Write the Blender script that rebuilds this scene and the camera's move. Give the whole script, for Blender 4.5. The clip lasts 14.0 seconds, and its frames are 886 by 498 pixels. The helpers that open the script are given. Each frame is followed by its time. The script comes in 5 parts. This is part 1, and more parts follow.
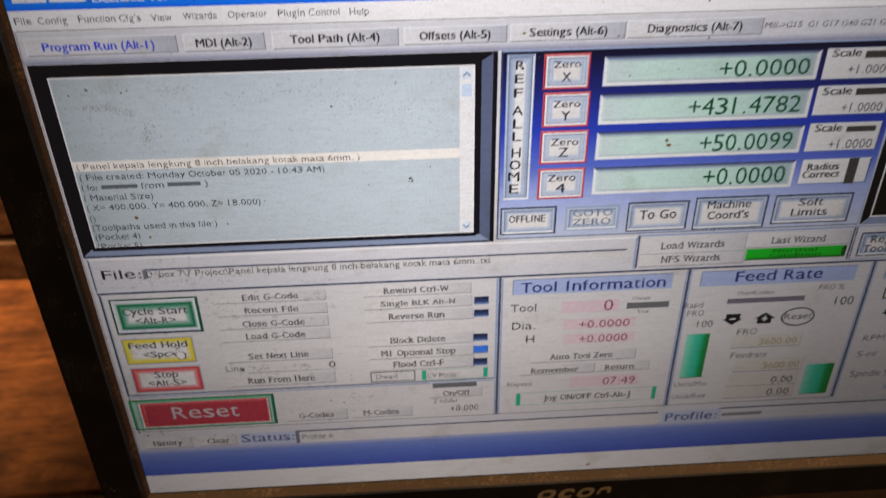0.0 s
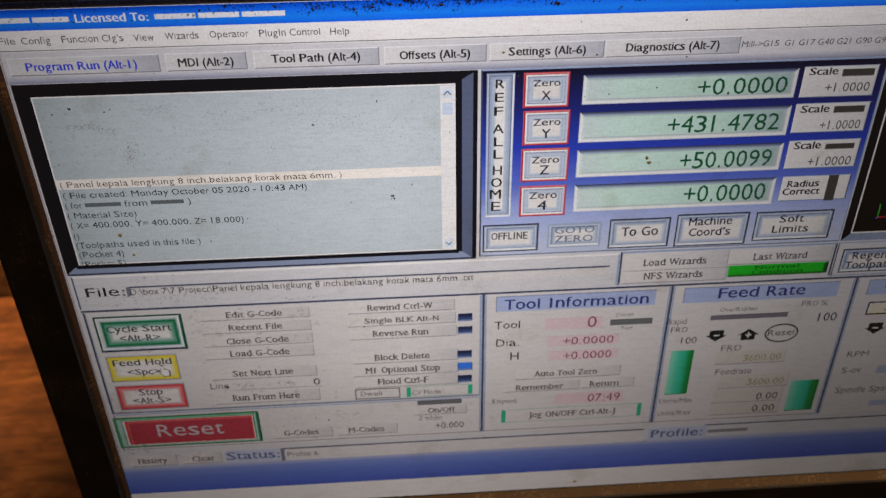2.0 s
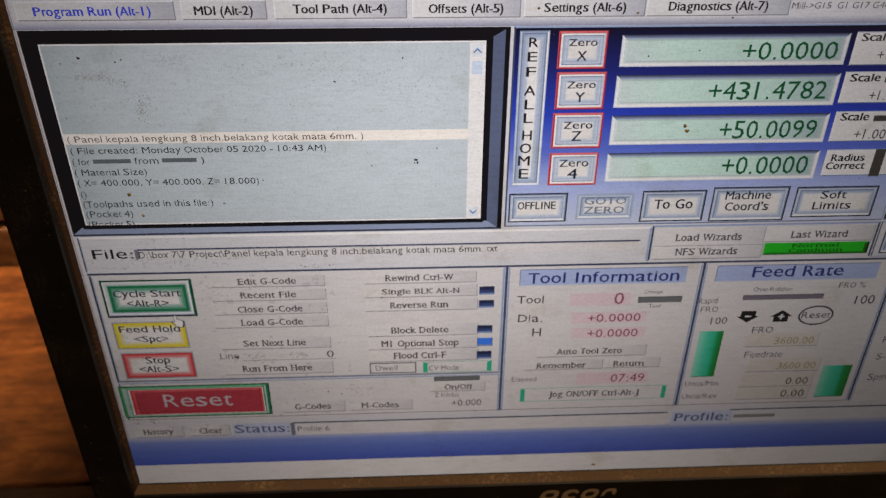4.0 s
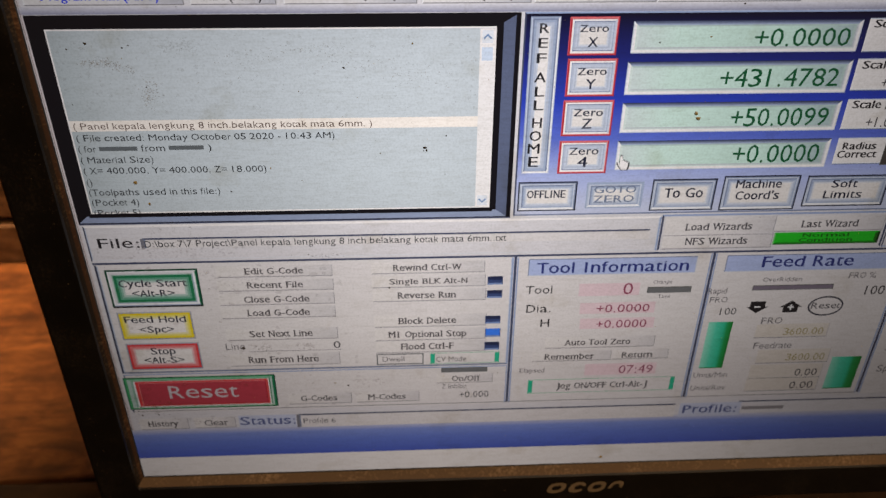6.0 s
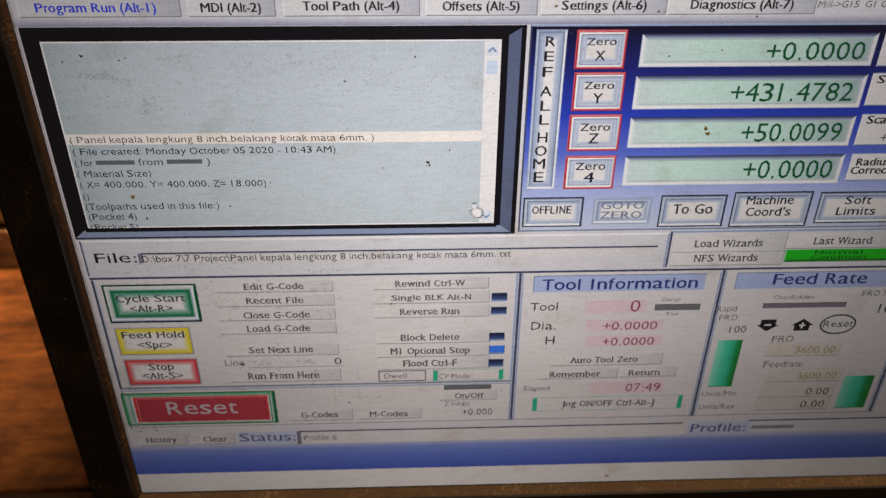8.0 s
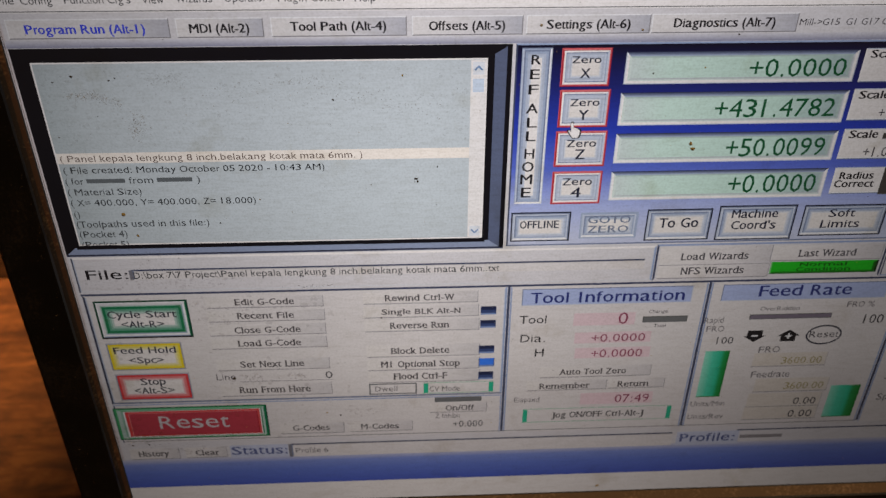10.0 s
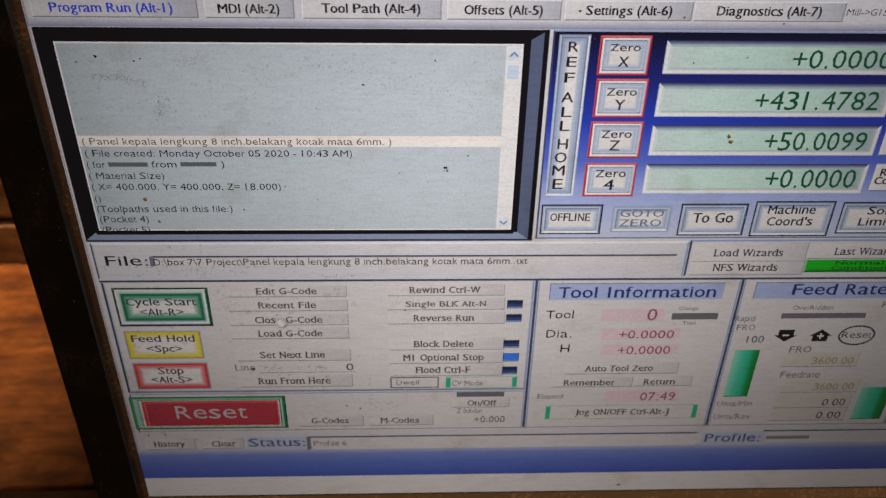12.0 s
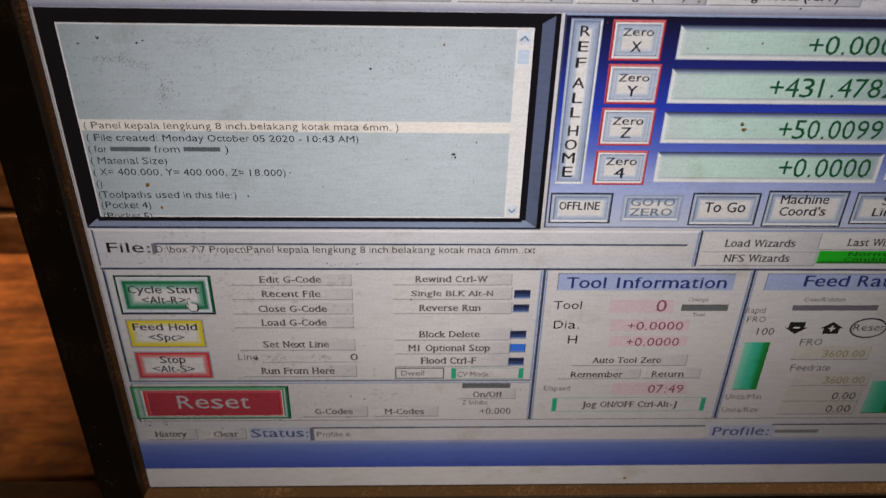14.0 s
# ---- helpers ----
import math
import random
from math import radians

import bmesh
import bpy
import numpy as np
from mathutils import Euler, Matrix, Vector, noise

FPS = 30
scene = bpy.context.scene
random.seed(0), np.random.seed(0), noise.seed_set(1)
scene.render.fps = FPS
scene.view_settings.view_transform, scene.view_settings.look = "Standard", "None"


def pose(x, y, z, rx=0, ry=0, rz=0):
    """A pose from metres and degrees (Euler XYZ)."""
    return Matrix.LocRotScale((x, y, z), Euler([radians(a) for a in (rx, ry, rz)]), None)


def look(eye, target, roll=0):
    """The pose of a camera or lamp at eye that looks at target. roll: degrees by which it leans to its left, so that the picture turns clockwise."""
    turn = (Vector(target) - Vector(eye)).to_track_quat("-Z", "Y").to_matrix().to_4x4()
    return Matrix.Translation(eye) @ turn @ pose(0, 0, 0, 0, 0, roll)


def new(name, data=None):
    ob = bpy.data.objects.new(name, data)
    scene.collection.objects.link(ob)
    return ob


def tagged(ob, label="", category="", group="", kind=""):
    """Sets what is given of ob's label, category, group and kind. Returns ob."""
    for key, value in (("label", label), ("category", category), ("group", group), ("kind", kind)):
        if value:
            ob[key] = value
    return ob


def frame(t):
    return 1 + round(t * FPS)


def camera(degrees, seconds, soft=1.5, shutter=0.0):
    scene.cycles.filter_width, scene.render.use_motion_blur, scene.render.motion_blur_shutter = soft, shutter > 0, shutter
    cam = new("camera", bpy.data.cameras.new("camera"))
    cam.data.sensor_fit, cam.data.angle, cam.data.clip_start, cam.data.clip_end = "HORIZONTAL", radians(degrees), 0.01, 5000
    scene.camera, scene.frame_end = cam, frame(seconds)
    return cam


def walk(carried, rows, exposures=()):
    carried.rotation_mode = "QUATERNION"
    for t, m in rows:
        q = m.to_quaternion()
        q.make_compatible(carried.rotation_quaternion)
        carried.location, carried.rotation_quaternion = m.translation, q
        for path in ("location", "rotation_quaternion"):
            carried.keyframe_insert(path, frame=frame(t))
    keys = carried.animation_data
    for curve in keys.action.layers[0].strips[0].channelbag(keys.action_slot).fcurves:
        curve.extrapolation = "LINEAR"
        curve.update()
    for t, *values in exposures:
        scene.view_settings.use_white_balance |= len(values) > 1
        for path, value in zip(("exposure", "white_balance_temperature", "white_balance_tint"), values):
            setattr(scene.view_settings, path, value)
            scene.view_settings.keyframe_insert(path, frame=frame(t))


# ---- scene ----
cam = camera(57.46, 14.0, soft=1.4, shutter=0.4)
ROWS = [
    (0.0, -0.0768, -0.2687, 1.2753, 57.76, 0.68, -3.45),
    (0.1, -0.0758, -0.2729, 1.2793, 58.33, 0.75, -3.60),
    (0.2, -0.0742, -0.2767, 1.2829, 58.85, 0.85, -3.81),
    (0.3, -0.0728, -0.2793, 1.2854, 59.21, 0.94, -4.01),
    (0.4, -0.0713, -0.2796, 1.2857, 59.25, 1.04, -4.23),
    (0.5, -0.0699, -0.2791, 1.2852, 59.18, 1.13, -4.42),
    (1.0, -0.0697, -0.2741, 1.2791, 59.07, 1.06, -3.85),
    (1.5, -0.0659, -0.2765, 1.2833, 59.35, 1.24, -4.11),
    (2.0, -0.0703, -0.2702, 1.2761, 58.94, 0.74, -3.52),
    (2.5, -0.0708, -0.2696, 1.2731, 59.13, 0.83, -3.49),
    (3.0, -0.0743, -0.2606, 1.2651, 58.27, 0.37, -3.04),
    (5.5, -0.0790, -0.2608, 1.2619, 57.75, -0.50, -2.42),
    (6.0, -0.0809, -0.2607, 1.2588, 57.87, -0.37, -2.67),
    (6.5, -0.0733, -0.2653, 1.2625, 58.02, -0.03, -2.94),
    (7.0, -0.0827, -0.2603, 1.2642, 58.15, -0.10, -1.76),
    (7.5, -0.0809, -0.2531, 1.2588, 58.13, -0.32, -1.97),
    (10.0, -0.0768, -0.2530, 1.2646, 58.31, -0.20, -2.58),
    (10.5, -0.0751, -0.2567, 1.2654, 58.28, -0.43, -2.80),
    (11.0, -0.0730, -0.2563, 1.2660, 58.30, -0.62, -2.49),
    (11.5, -0.0777, -0.2522, 1.2623, 58.20, -0.59, -2.14),
    (12.0, -0.0850, -0.2472, 1.2599, 57.89, -0.91, -1.81),
    (12.5, -0.0862, -0.2456, 1.2596, 57.86, -1.05, -1.52),
    (13.0, -0.0838, -0.2469, 1.2534, 57.76, -1.03, -1.65),
    (13.5, -0.0894, -0.2416, 1.2482, 57.24, -1.33, -1.18),
    (14.0, -0.0872, -0.2443, 1.2556, 57.49, -1.19, -1.61),
]
cam.data.dof.use_dof, cam.data.dof.focus_distance, cam.data.dof.aperture_fstop = True, 0.275, 17.0
EXPOSURES = [
    (0.0, -0.09, 6350, 10),
    (0.5, -0.18, 6330, 10),
    (1.0, -0.20, 6360, 10),
    (1.5, -0.24, 6400, 10),
    (2.0, -0.29, 6450, 10),
    (2.5, -0.30, 6480, 10),
    (3.0, -0.32, 6515, 10),
    (5.5, -0.07, 6515, 10),
    (6.0, -0.07, 6515, 10),
    (6.5, -0.04, 6515, 10),
    (7.0, -0.09, 6515, 10),
    (7.5, -0.10, 6515, 10),
    (10.0, -0.36, 6515, 10),
    (10.5, -0.33, 6515, 10),
    (11.0, -0.38, 6515, 10),
    (11.5, -0.32, 6515, 10),
    (12.0, -0.28, 6515, 10),
    (12.5, -0.28, 6515, 10),
    (13.0, -0.27, 6515, 10),
    (13.5, -0.27, 6515, 10),
    (14.0, -0.28, 6515, 10),
]
walk(cam, [(t, pose(x, y, z, rx, ry, rz)) for t, x, y, z, rx, ry, rz in ROWS], EXPOSURES)

# ---- light ----
world = bpy.data.worlds.new("room_air")
world.use_nodes = True
world.node_tree.nodes["Background"].inputs[0].default_value = (1.0, 0.75, 0.5, 1)
world.node_tree.nodes["Background"].inputs[1].default_value = 0.05
scene.world = world


def area_lamp(name, m, size, watts, colour):
    lamp = bpy.data.lights.new(name, "AREA")
    lamp.shape, lamp.size, lamp.energy, lamp.color = "DISK", size, watts, colour
    ob = new(name, lamp)
    ob.matrix_world = m
    return ob


# neither lamp is seen: both are added to light the monitor and bench
ADDED_LAMP_AT = (0.35, -0.70, 2.20)
ADDED_BENCH_LAMP_AT = (-0.72, 0.40, 1.72)
area_lamp("added_front_light", look(ADDED_LAMP_AT, (-0.05, 0.05, 0.85)), 0.30, 12.5, (1.0, 0.66, 0.37))
bench_light = area_lamp("added_bench_light", look(ADDED_BENCH_LAMP_AT, (-0.62, 0.66, 0.75)), 0.12, 2.1, (1.0, 0.57, 0.26))
bench_light.data.spread = radians(58)

# ---- sizes ----
# the panel's picture is laid out in millimetres from its upper left corner
PANEL_W, PANEL_H = 404.0, 233.0
BENCH_Z = 0.75
TOP_Z = BENCH_Z + (28 - 3.548) * 0.0188
LEFT_X = (-6.645 - 4.1) * 0.0188


def lin(*rgb):
    """sRGB 0..255 to linear."""
    return tuple((c / 255 / 12.92 if c <= 10 else ((c / 255 + 0.055) / 1.055) ** 2.4) for c in rgb) + (1.0,)


# ---- materials ----
def material(name):
    m = bpy.data.materials.new(name)
    m.use_nodes = True
    return m, m.node_tree, m.node_tree.nodes["Principled BSDF"]


def node(tree, kind, **values):
    n = tree.nodes.new(kind)
    for key, value in values.items():
        n.inputs[key].default_value = value
    return n


def maths(tree, op, a, b):
    n = tree.nodes.new("ShaderNodeMath")
    n.operation = op
    for i, v in enumerate((a, b)):
        if isinstance(v, (int, float)):
            n.inputs[i].default_value = v
        else:
            tree.links.new(v, n.inputs[i])
    return n.outputs[0]


def mix_colour(tree, blend, fac, a, b):
    n = tree.nodes.new("ShaderNodeMix")
    n.data_type, n.blend_type = "RGBA", blend
    for socket, v in ((n.inputs[0], fac), (n.inputs[6], a), (n.inputs[7], b)):
        if isinstance(v, bpy.types.NodeSocket):
            tree.links.new(v, socket)
        else:
            socket.default_value = v
    return n.outputs[2]


def ramp(tree, fac, stops):
    n = tree.nodes.new("ShaderNodeValToRGB")
    while len(n.color_ramp.elements) < len(stops):
        n.color_ramp.elements.new(0.5)
    for e, (p, c) in zip(n.color_ramp.elements, stops):
        e.position, e.color = p, c if len(c) == 4 else (*c, 1)
    tree.links.new(fac, n.inputs[0])
    return n.outputs[0]


def falloff_group():
    """The panel's light: viewing-angle falloff and lens vignette painted in (bright and cool at the top, dim and warm
    at the foot), and the film of dirt on it.
    """
    g = bpy.data.node_groups.new("view_falloff", "ShaderNodeTree")
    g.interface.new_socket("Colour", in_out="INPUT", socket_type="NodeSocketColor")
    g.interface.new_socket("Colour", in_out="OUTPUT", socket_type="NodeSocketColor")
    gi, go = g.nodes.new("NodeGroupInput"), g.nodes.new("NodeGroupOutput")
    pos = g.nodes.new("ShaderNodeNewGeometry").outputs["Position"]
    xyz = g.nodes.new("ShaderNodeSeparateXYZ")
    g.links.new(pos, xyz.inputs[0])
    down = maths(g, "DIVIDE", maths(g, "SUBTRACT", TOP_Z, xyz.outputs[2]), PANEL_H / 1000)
    light = ramp(g, down, FALLOFF)
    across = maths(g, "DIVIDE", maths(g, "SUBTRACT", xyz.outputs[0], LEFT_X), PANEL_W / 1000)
    side = ramp(g, across, FALLOFF_SIDE)
    side = mix_colour(g, "MIX", ramp(g, down, ((0.0, (1, 1, 1)), (0.05, (0.85, 0.85, 0.85)), (0.16, (0, 0, 0)))), side, ramp(g, across, FALLOFF_TOP))
    side = mix_colour(g, "MIX", ramp(g, down, ((0.82, (0, 0, 0)), (0.95, (1, 1, 1)))), side, ramp(g, across, FALLOFF_FOOT))
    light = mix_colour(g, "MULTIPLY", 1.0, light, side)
    fine = node(g, "ShaderNodeTexNoise", Scale=1300.0, Detail=2.0, Roughness=0.55)
    g.links.new(pos, fine.inputs["Vector"])
    film = ramp(g, fine.outputs[0], ((0.36, (0.90, 0.90, 0.89)), (0.5, (1.0, 1.0, 1.0)), (0.64, (1.04, 1.04, 1.04))))
    light = mix_colour(g, "MULTIPLY", 0.8, light, film)
    squeeze = g.nodes.new("ShaderNodeMapping")
    squeeze.inputs["Scale"].default_value = (1.0, 1.0, 6.0)
    g.links.new(pos, squeeze.inputs["Vector"])
    wiped = node(g, "ShaderNodeTexNoise", Scale=95.0, Detail=6.0, Roughness=0.65)
    g.links.new(squeeze.outputs[0], wiped.inputs["Vector"])
    streak = ramp(g, wiped.outputs[0], ((0.32, (0.86, 0.85, 0.82)), (0.5, (1.0, 1.0, 1.0)), (0.7, (1.05, 1.05, 1.05))))
    light = mix_colour(g, "MULTIPLY", 0.55, light, streak)
    lean = g.nodes.new("ShaderNodeMapping")
    lean.inputs["Scale"].default_value = (1.0, 1.0, 9.0)
    lean.inputs["Rotation"].default_value = (0.0, 0.05, 0.0)
    g.links.new(pos, lean.inputs["Vector"])
    scratch = node(g, "ShaderNodeTexNoise", Scale=210.0, Detail=4.0, Roughness=0.7)
    g.links.new(lean.outputs[0], scratch.inputs["Vector"])
    light = mix_colour(g, "MULTIPLY", 0.6, light, ramp(g, scratch.outputs[0], ((0.34, (0.90, 0.89, 0.87)), (0.5, (1.0, 1.0, 1.0)), (0.66, (1.05, 1.05, 1.05)))))
    blot = node(g, "ShaderNodeTexNoise", Scale=38.0, Detail=5.0, Roughness=0.62)
    g.links.new(pos, blot.inputs["Vector"])
    stain = ramp(g, blot.outputs[0], ((0.28, (0.80, 0.77, 0.70)), (0.42, (1.0, 1.0, 1.0))))
    light = mix_colour(g, "MULTIPLY", 0.9, light, stain)
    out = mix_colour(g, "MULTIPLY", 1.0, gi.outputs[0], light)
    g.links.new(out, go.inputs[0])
    return g


# viewing-angle and vignette falloff, painted as brightness down and across the panel
FALLOFF = ((0.0, (0.92, 0.90, 0.93)), (0.06, (0.82, 0.80, 0.82)), (0.12, (0.82, 0.80, 0.82)), (0.2, (0.90, 0.88, 0.90)), (0.35, (0.88, 0.86, 0.87)), (0.5, (0.735, 0.705, 0.705)), (0.65, (0.62, 0.59, 0.58)), (0.75, (0.48, 0.45, 0.44)), (0.9, (0.36, 0.334, 0.329)), (1.0, (0.325, 0.30, 0.295)))
FALLOFF_SIDE = tuple((p, (k, k, k)) for p, k in ((0.0, 0.52), (0.06, 0.635), (0.12, 0.725), (0.18, 0.85), (0.25, 1.01), (0.32, 1.10), (0.42, 1.01), (0.55, 0.785), (0.65, 0.58), (0.75, 0.395), (0.9, 0.30)))
FALLOFF_TOP = tuple((p, (k, k, k)) for p, k in ((0.0, 0.44), (0.12, 0.70), (0.25, 1.0), (0.32, 1.12), (0.45, 1.06), (0.55, 0.95), (0.65, 0.80), (0.75, 0.60), (0.9, 0.42)))
FALLOFF_FOOT = tuple((p, (k, k, k)) for p, k in ((0.0, 0.64), (0.06, 0.75), (0.12, 0.82), (0.25, 1.04), (0.32, 1.10), (0.42, 1.03), (0.55, 0.83), (0.65, 0.66), (0.75, 0.47), (0.9, 0.36)))
GROUP = falloff_group()


def lit(name, *rgb, stops=(), upright=True):
    """A colour shown by the panel; with stops, (mm, colour) down or across the panel."""
    m, t, p = material("panel_" + name)
    p.inputs["Base Color"].default_value = (0.012, 0.012, 0.013, 1)
    p.inputs["Roughness"].default_value = 0.55
    p.inputs["Specular IOR Level"].default_value = 0.25
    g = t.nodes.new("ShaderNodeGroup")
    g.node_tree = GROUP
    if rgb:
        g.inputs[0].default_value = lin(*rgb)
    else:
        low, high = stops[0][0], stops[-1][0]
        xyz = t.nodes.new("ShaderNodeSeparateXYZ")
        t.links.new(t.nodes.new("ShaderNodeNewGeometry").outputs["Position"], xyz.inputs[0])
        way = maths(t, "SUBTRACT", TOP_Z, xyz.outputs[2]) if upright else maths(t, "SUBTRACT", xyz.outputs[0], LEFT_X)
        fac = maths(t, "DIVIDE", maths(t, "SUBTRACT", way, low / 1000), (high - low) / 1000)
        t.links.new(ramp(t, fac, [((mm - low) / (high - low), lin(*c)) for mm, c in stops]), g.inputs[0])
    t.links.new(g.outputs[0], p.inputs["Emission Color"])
    p.inputs["Emission Strength"].default_value = 1.0
    return m


def between(name, a, b, k):
    return lit(name, *(x + (y - x) * k for x, y in zip(a, b)))


# lit colours of the picture
FACE = lit("face", 228, 225, 228)
FACE_LOW = lit("face_low", 234, 229, 228)
WHITE = lit("white", 255, 250, 248)
STRIP = lit("strip", 255, 250, 246)
TITLE = lit("title", stops=((0, (8, 70, 200)), (2, (12, 110, 250)), (4.5, (20, 134, 255)), (7, (10, 104, 250))))
GREY_EDGE = lit("grey_edge", 150, 148, 152)
# the list's darker left end is viewing-angle falloff painted into its colour
LIST = lit("list", stops=((6, (184, 194, 197)), (20, (196, 205, 209)), (48, (205, 214, 219)), (151, (204, 213, 218))), upright=False)
FRAME_DARK = lit("frame_dark", 14, 16, 26)
FRAME_RIM = lit("frame_rim", 96, 106, 134)
GREEN_DARK = lit("green_dark", 14, 76, 56)
FRAME_SILL = lit("frame_sill", 150, 162, 190)
HIGHLIGHT = lit("highlight", 255, 246, 236)
DRO_BLUE = lit("dro_blue", stops=((25, (12, 14, 34)), (40, (30, 40, 120)), (56, (44, 68, 190)), (70, (96, 116, 214)), (84, (176, 188, 236)), (98, (206, 212, 236))))
DRO_GREEN = lit("dro_green", stops=((197, (214, 226, 224)), (212, (214, 241, 229)), (250, (206, 237, 223)), (274, (172, 192, 195))), upright=False)
SILVER = lit("silver", 206, 214, 230)
SILVER_DARK = lit("silver_dark", 130, 142, 170)
KEY_FACE = lit("key_face", 248, 243, 240)
KEY_EDGE = lit("key_edge", 30, 36, 56)
KEY_LIGHT = lit("key_light", 250, 250, 252)
SILVER_MID = lit("silver_mid", 190, 199, 217)
SILVER_PALE = lit("silver_pale", 226, 228, 234)
CREAM = lit("cream", 243, 237, 232)
BEIGE = lit("beige", 231, 223, 214)
# pale inks: viewing-angle haze painted into the lettering low on the panel
FAINT_INK = lit("faint_ink", 120, 116, 120)
WASHED_INK = lit("washed_ink", 102, 98, 101)
BAR_FAINT = lit("bar_faint", 152, 148, 152)
LIST_BAR = lit("list_bar", 104, 110, 114)
LAMP_MAUVE = lit("lamp_mauve", 130, 120, 136)
GO_BLACK = lit("go_black", 12, 56, 22)
PALE_EDGE = lit("pale_edge", 200, 196, 197)
DRO_PALE = lit("dro_pale", 222, 236, 230)
DRO_DARK = lit("dro_dark", 52, 60, 88)
DRO_MAUVE = lit("dro_mauve", 200, 208, 211)
DRO_SHADE = lit("dro_shade", 186, 208, 202)
RED_BRIGHT = lit("red_bright", 222, 88, 90)
KEY_MID = lit("key_mid", 168, 182, 208)
RED = lit("red", 232, 70, 74)
RED_SOFT = lit("red_soft", 240, 150, 150)
RED_FACE = lit("red_face", 194, 66, 82)
RED_DEEP = lit("red_deep", 176, 38, 56)
YELLOW = lit("yellow", 246, 222, 40)
YELLOW_SOFT = lit("yellow_soft", 246, 234, 150)
GREEN_RING = lit("green_ring", 24, 128, 84)
GREEN_SOFT = lit("green_soft", 150, 205, 175)
GREEN_RIM = lit("green_rim", 70, 170, 110)
LAMP_GREY = lit("lamp_grey", 116, 118, 120)
FIELD_EDGE = lit("field_edge", 128, 128, 138)
LAMP_DEEP = lit("lamp_deep", 74, 70, 68)
LAMP_OLIVE = lit("lamp_olive", 84, 88, 84)
LED_DARK = lit("led_dark", 58, 76, 124)
LED_LIT = lit("led_lit", 62, 130, 246)
LED_FOOT = lit("led_foot", 128, 152, 200)
PINK = lit("pink", 240, 214, 220)
HEADING = lit("heading", 184, 198, 238)
SOFT_BLUE = lit("soft_blue", 206, 212, 234)
FIELD_BLUE = lit("field_blue", 190, 196, 220)
BAND = lit("band", stops=((204.4, (214, 214, 228)), (208, (134, 154, 222)), (213, (106, 130, 214)), (221.6, (80, 102, 200))))
LINE_NAVY = lit("line_navy", 70, 78, 106)
SLATE_LINE = lit("slate_line", 66, 72, 94)
LINE_BLUE = lit("line_blue", 160, 178, 214)
RED_MID = between("red_mid", (232, 70, 74), (246, 242, 244), 0.35)
RED_PALE = between("red_pale", (232, 70, 74), (246, 242, 244), 0.75)
PALE_YELLOW = lit("pale_yellow", 246, 238, 214)
YELLOW_MID = between("yellow_mid", (246, 222, 40), (246, 242, 244), 0.35)
YELLOW_PALE = between("yellow_pale", (246, 222, 40), (246, 242, 244), 0.75)
GREEN_MID = between("green_mid", (24, 128, 84), (246, 242, 244), 0.35)
GREEN_SOFT_FACE = between("green_soft_face", (24, 128, 84), (246, 242, 244), 0.55)
GREEN_PALE = between("green_pale", (24, 128, 84), (246, 242, 244), 0.75)
LED_TOP = lit("led_top", 38, 48, 82)
LEVEL_LEFT = lit("level_left", stops=((244.3, (160, 236, 212)), (248, (84, 218, 182)), (251, (48, 200, 156)), (252.5, (28, 160, 84)), (254.6, (16, 130, 48))), upright=False)
LEVEL_RIGHT = lit("level_right", stops=((301.7, (160, 236, 212)), (306, (84, 218, 182)), (310, (48, 200, 156)), (311.6, (28, 160, 84)), (314.8, (16, 130, 48))), upright=False)
BAR_GREEN = lit("bar_green", 40, 190, 150)
BAR_DEEP = lit("bar_deep", 16, 132, 52)
GO_GREEN = lit("go_green", 30, 200, 40)
GO_PALE = lit("go_pale", 130, 214, 130)
GO_MID = lit("go_mid", 24, 150, 32)
GO_DEEP = lit("go_deep", 20, 110, 26)
BLACK = lit("black", 8, 9, 12)
TP_RED = lit("tp_red", 210, 40, 40)
TP_GREEN = lit("tp_green", 60, 190, 60)
TP_BLUE = lit("tp_blue", 50, 80, 230)
SCROLL = lit("scroll", 246, 242, 240)
SCROLL_BLUE = lit("scroll_blue", 214, 228, 246)
SCROLL_KEY = lit("scroll_key", 234, 238, 245)
SCROLL_INK = lit("scroll_ink", 116, 148, 190)
# key and status inks are paled too, with the same haze put in
KEY_INK = lit("key_ink", 92, 87, 90)
STATUS_INK = lit("status_ink", 96, 106, 152)
SLATE_INK = lit("slate_ink", 66, 68, 80)
ROW_INK = lit("row_ink", 112, 96, 90)
ZERO_RED = lit("zero_red", 218, 92, 98)
INK = lit("ink", 34, 34, 40)
MENU_INK = lit("menu_ink", 72, 72, 76)
GREY_INK = lit("grey_ink", 80, 78, 84)
LIST_INK = lit("list_ink", 42, 46, 51)
NAVY_INK = lit("navy_ink", 34, 40, 62)
SOFT_INK = lit("soft_ink", 120, 132, 156)
BLUE_INK = lit("blue_ink", 62, 78, 226)
BAR_INK = lit("bar_ink", 46, 58, 128)
GREEN_INK = lit("green_ink", 14, 92, 56)
DARK_GREEN = lit("dark_green", 14, 96, 20)
PINK_INK = lit("pink_ink", 156, 80, 106)
TAN_INK = lit("tan_ink", 176, 164, 120)
TITLE_INK = lit("title_ink", 240, 240, 246)
RESET_INK = lit("reset_ink", 214, 204, 208)


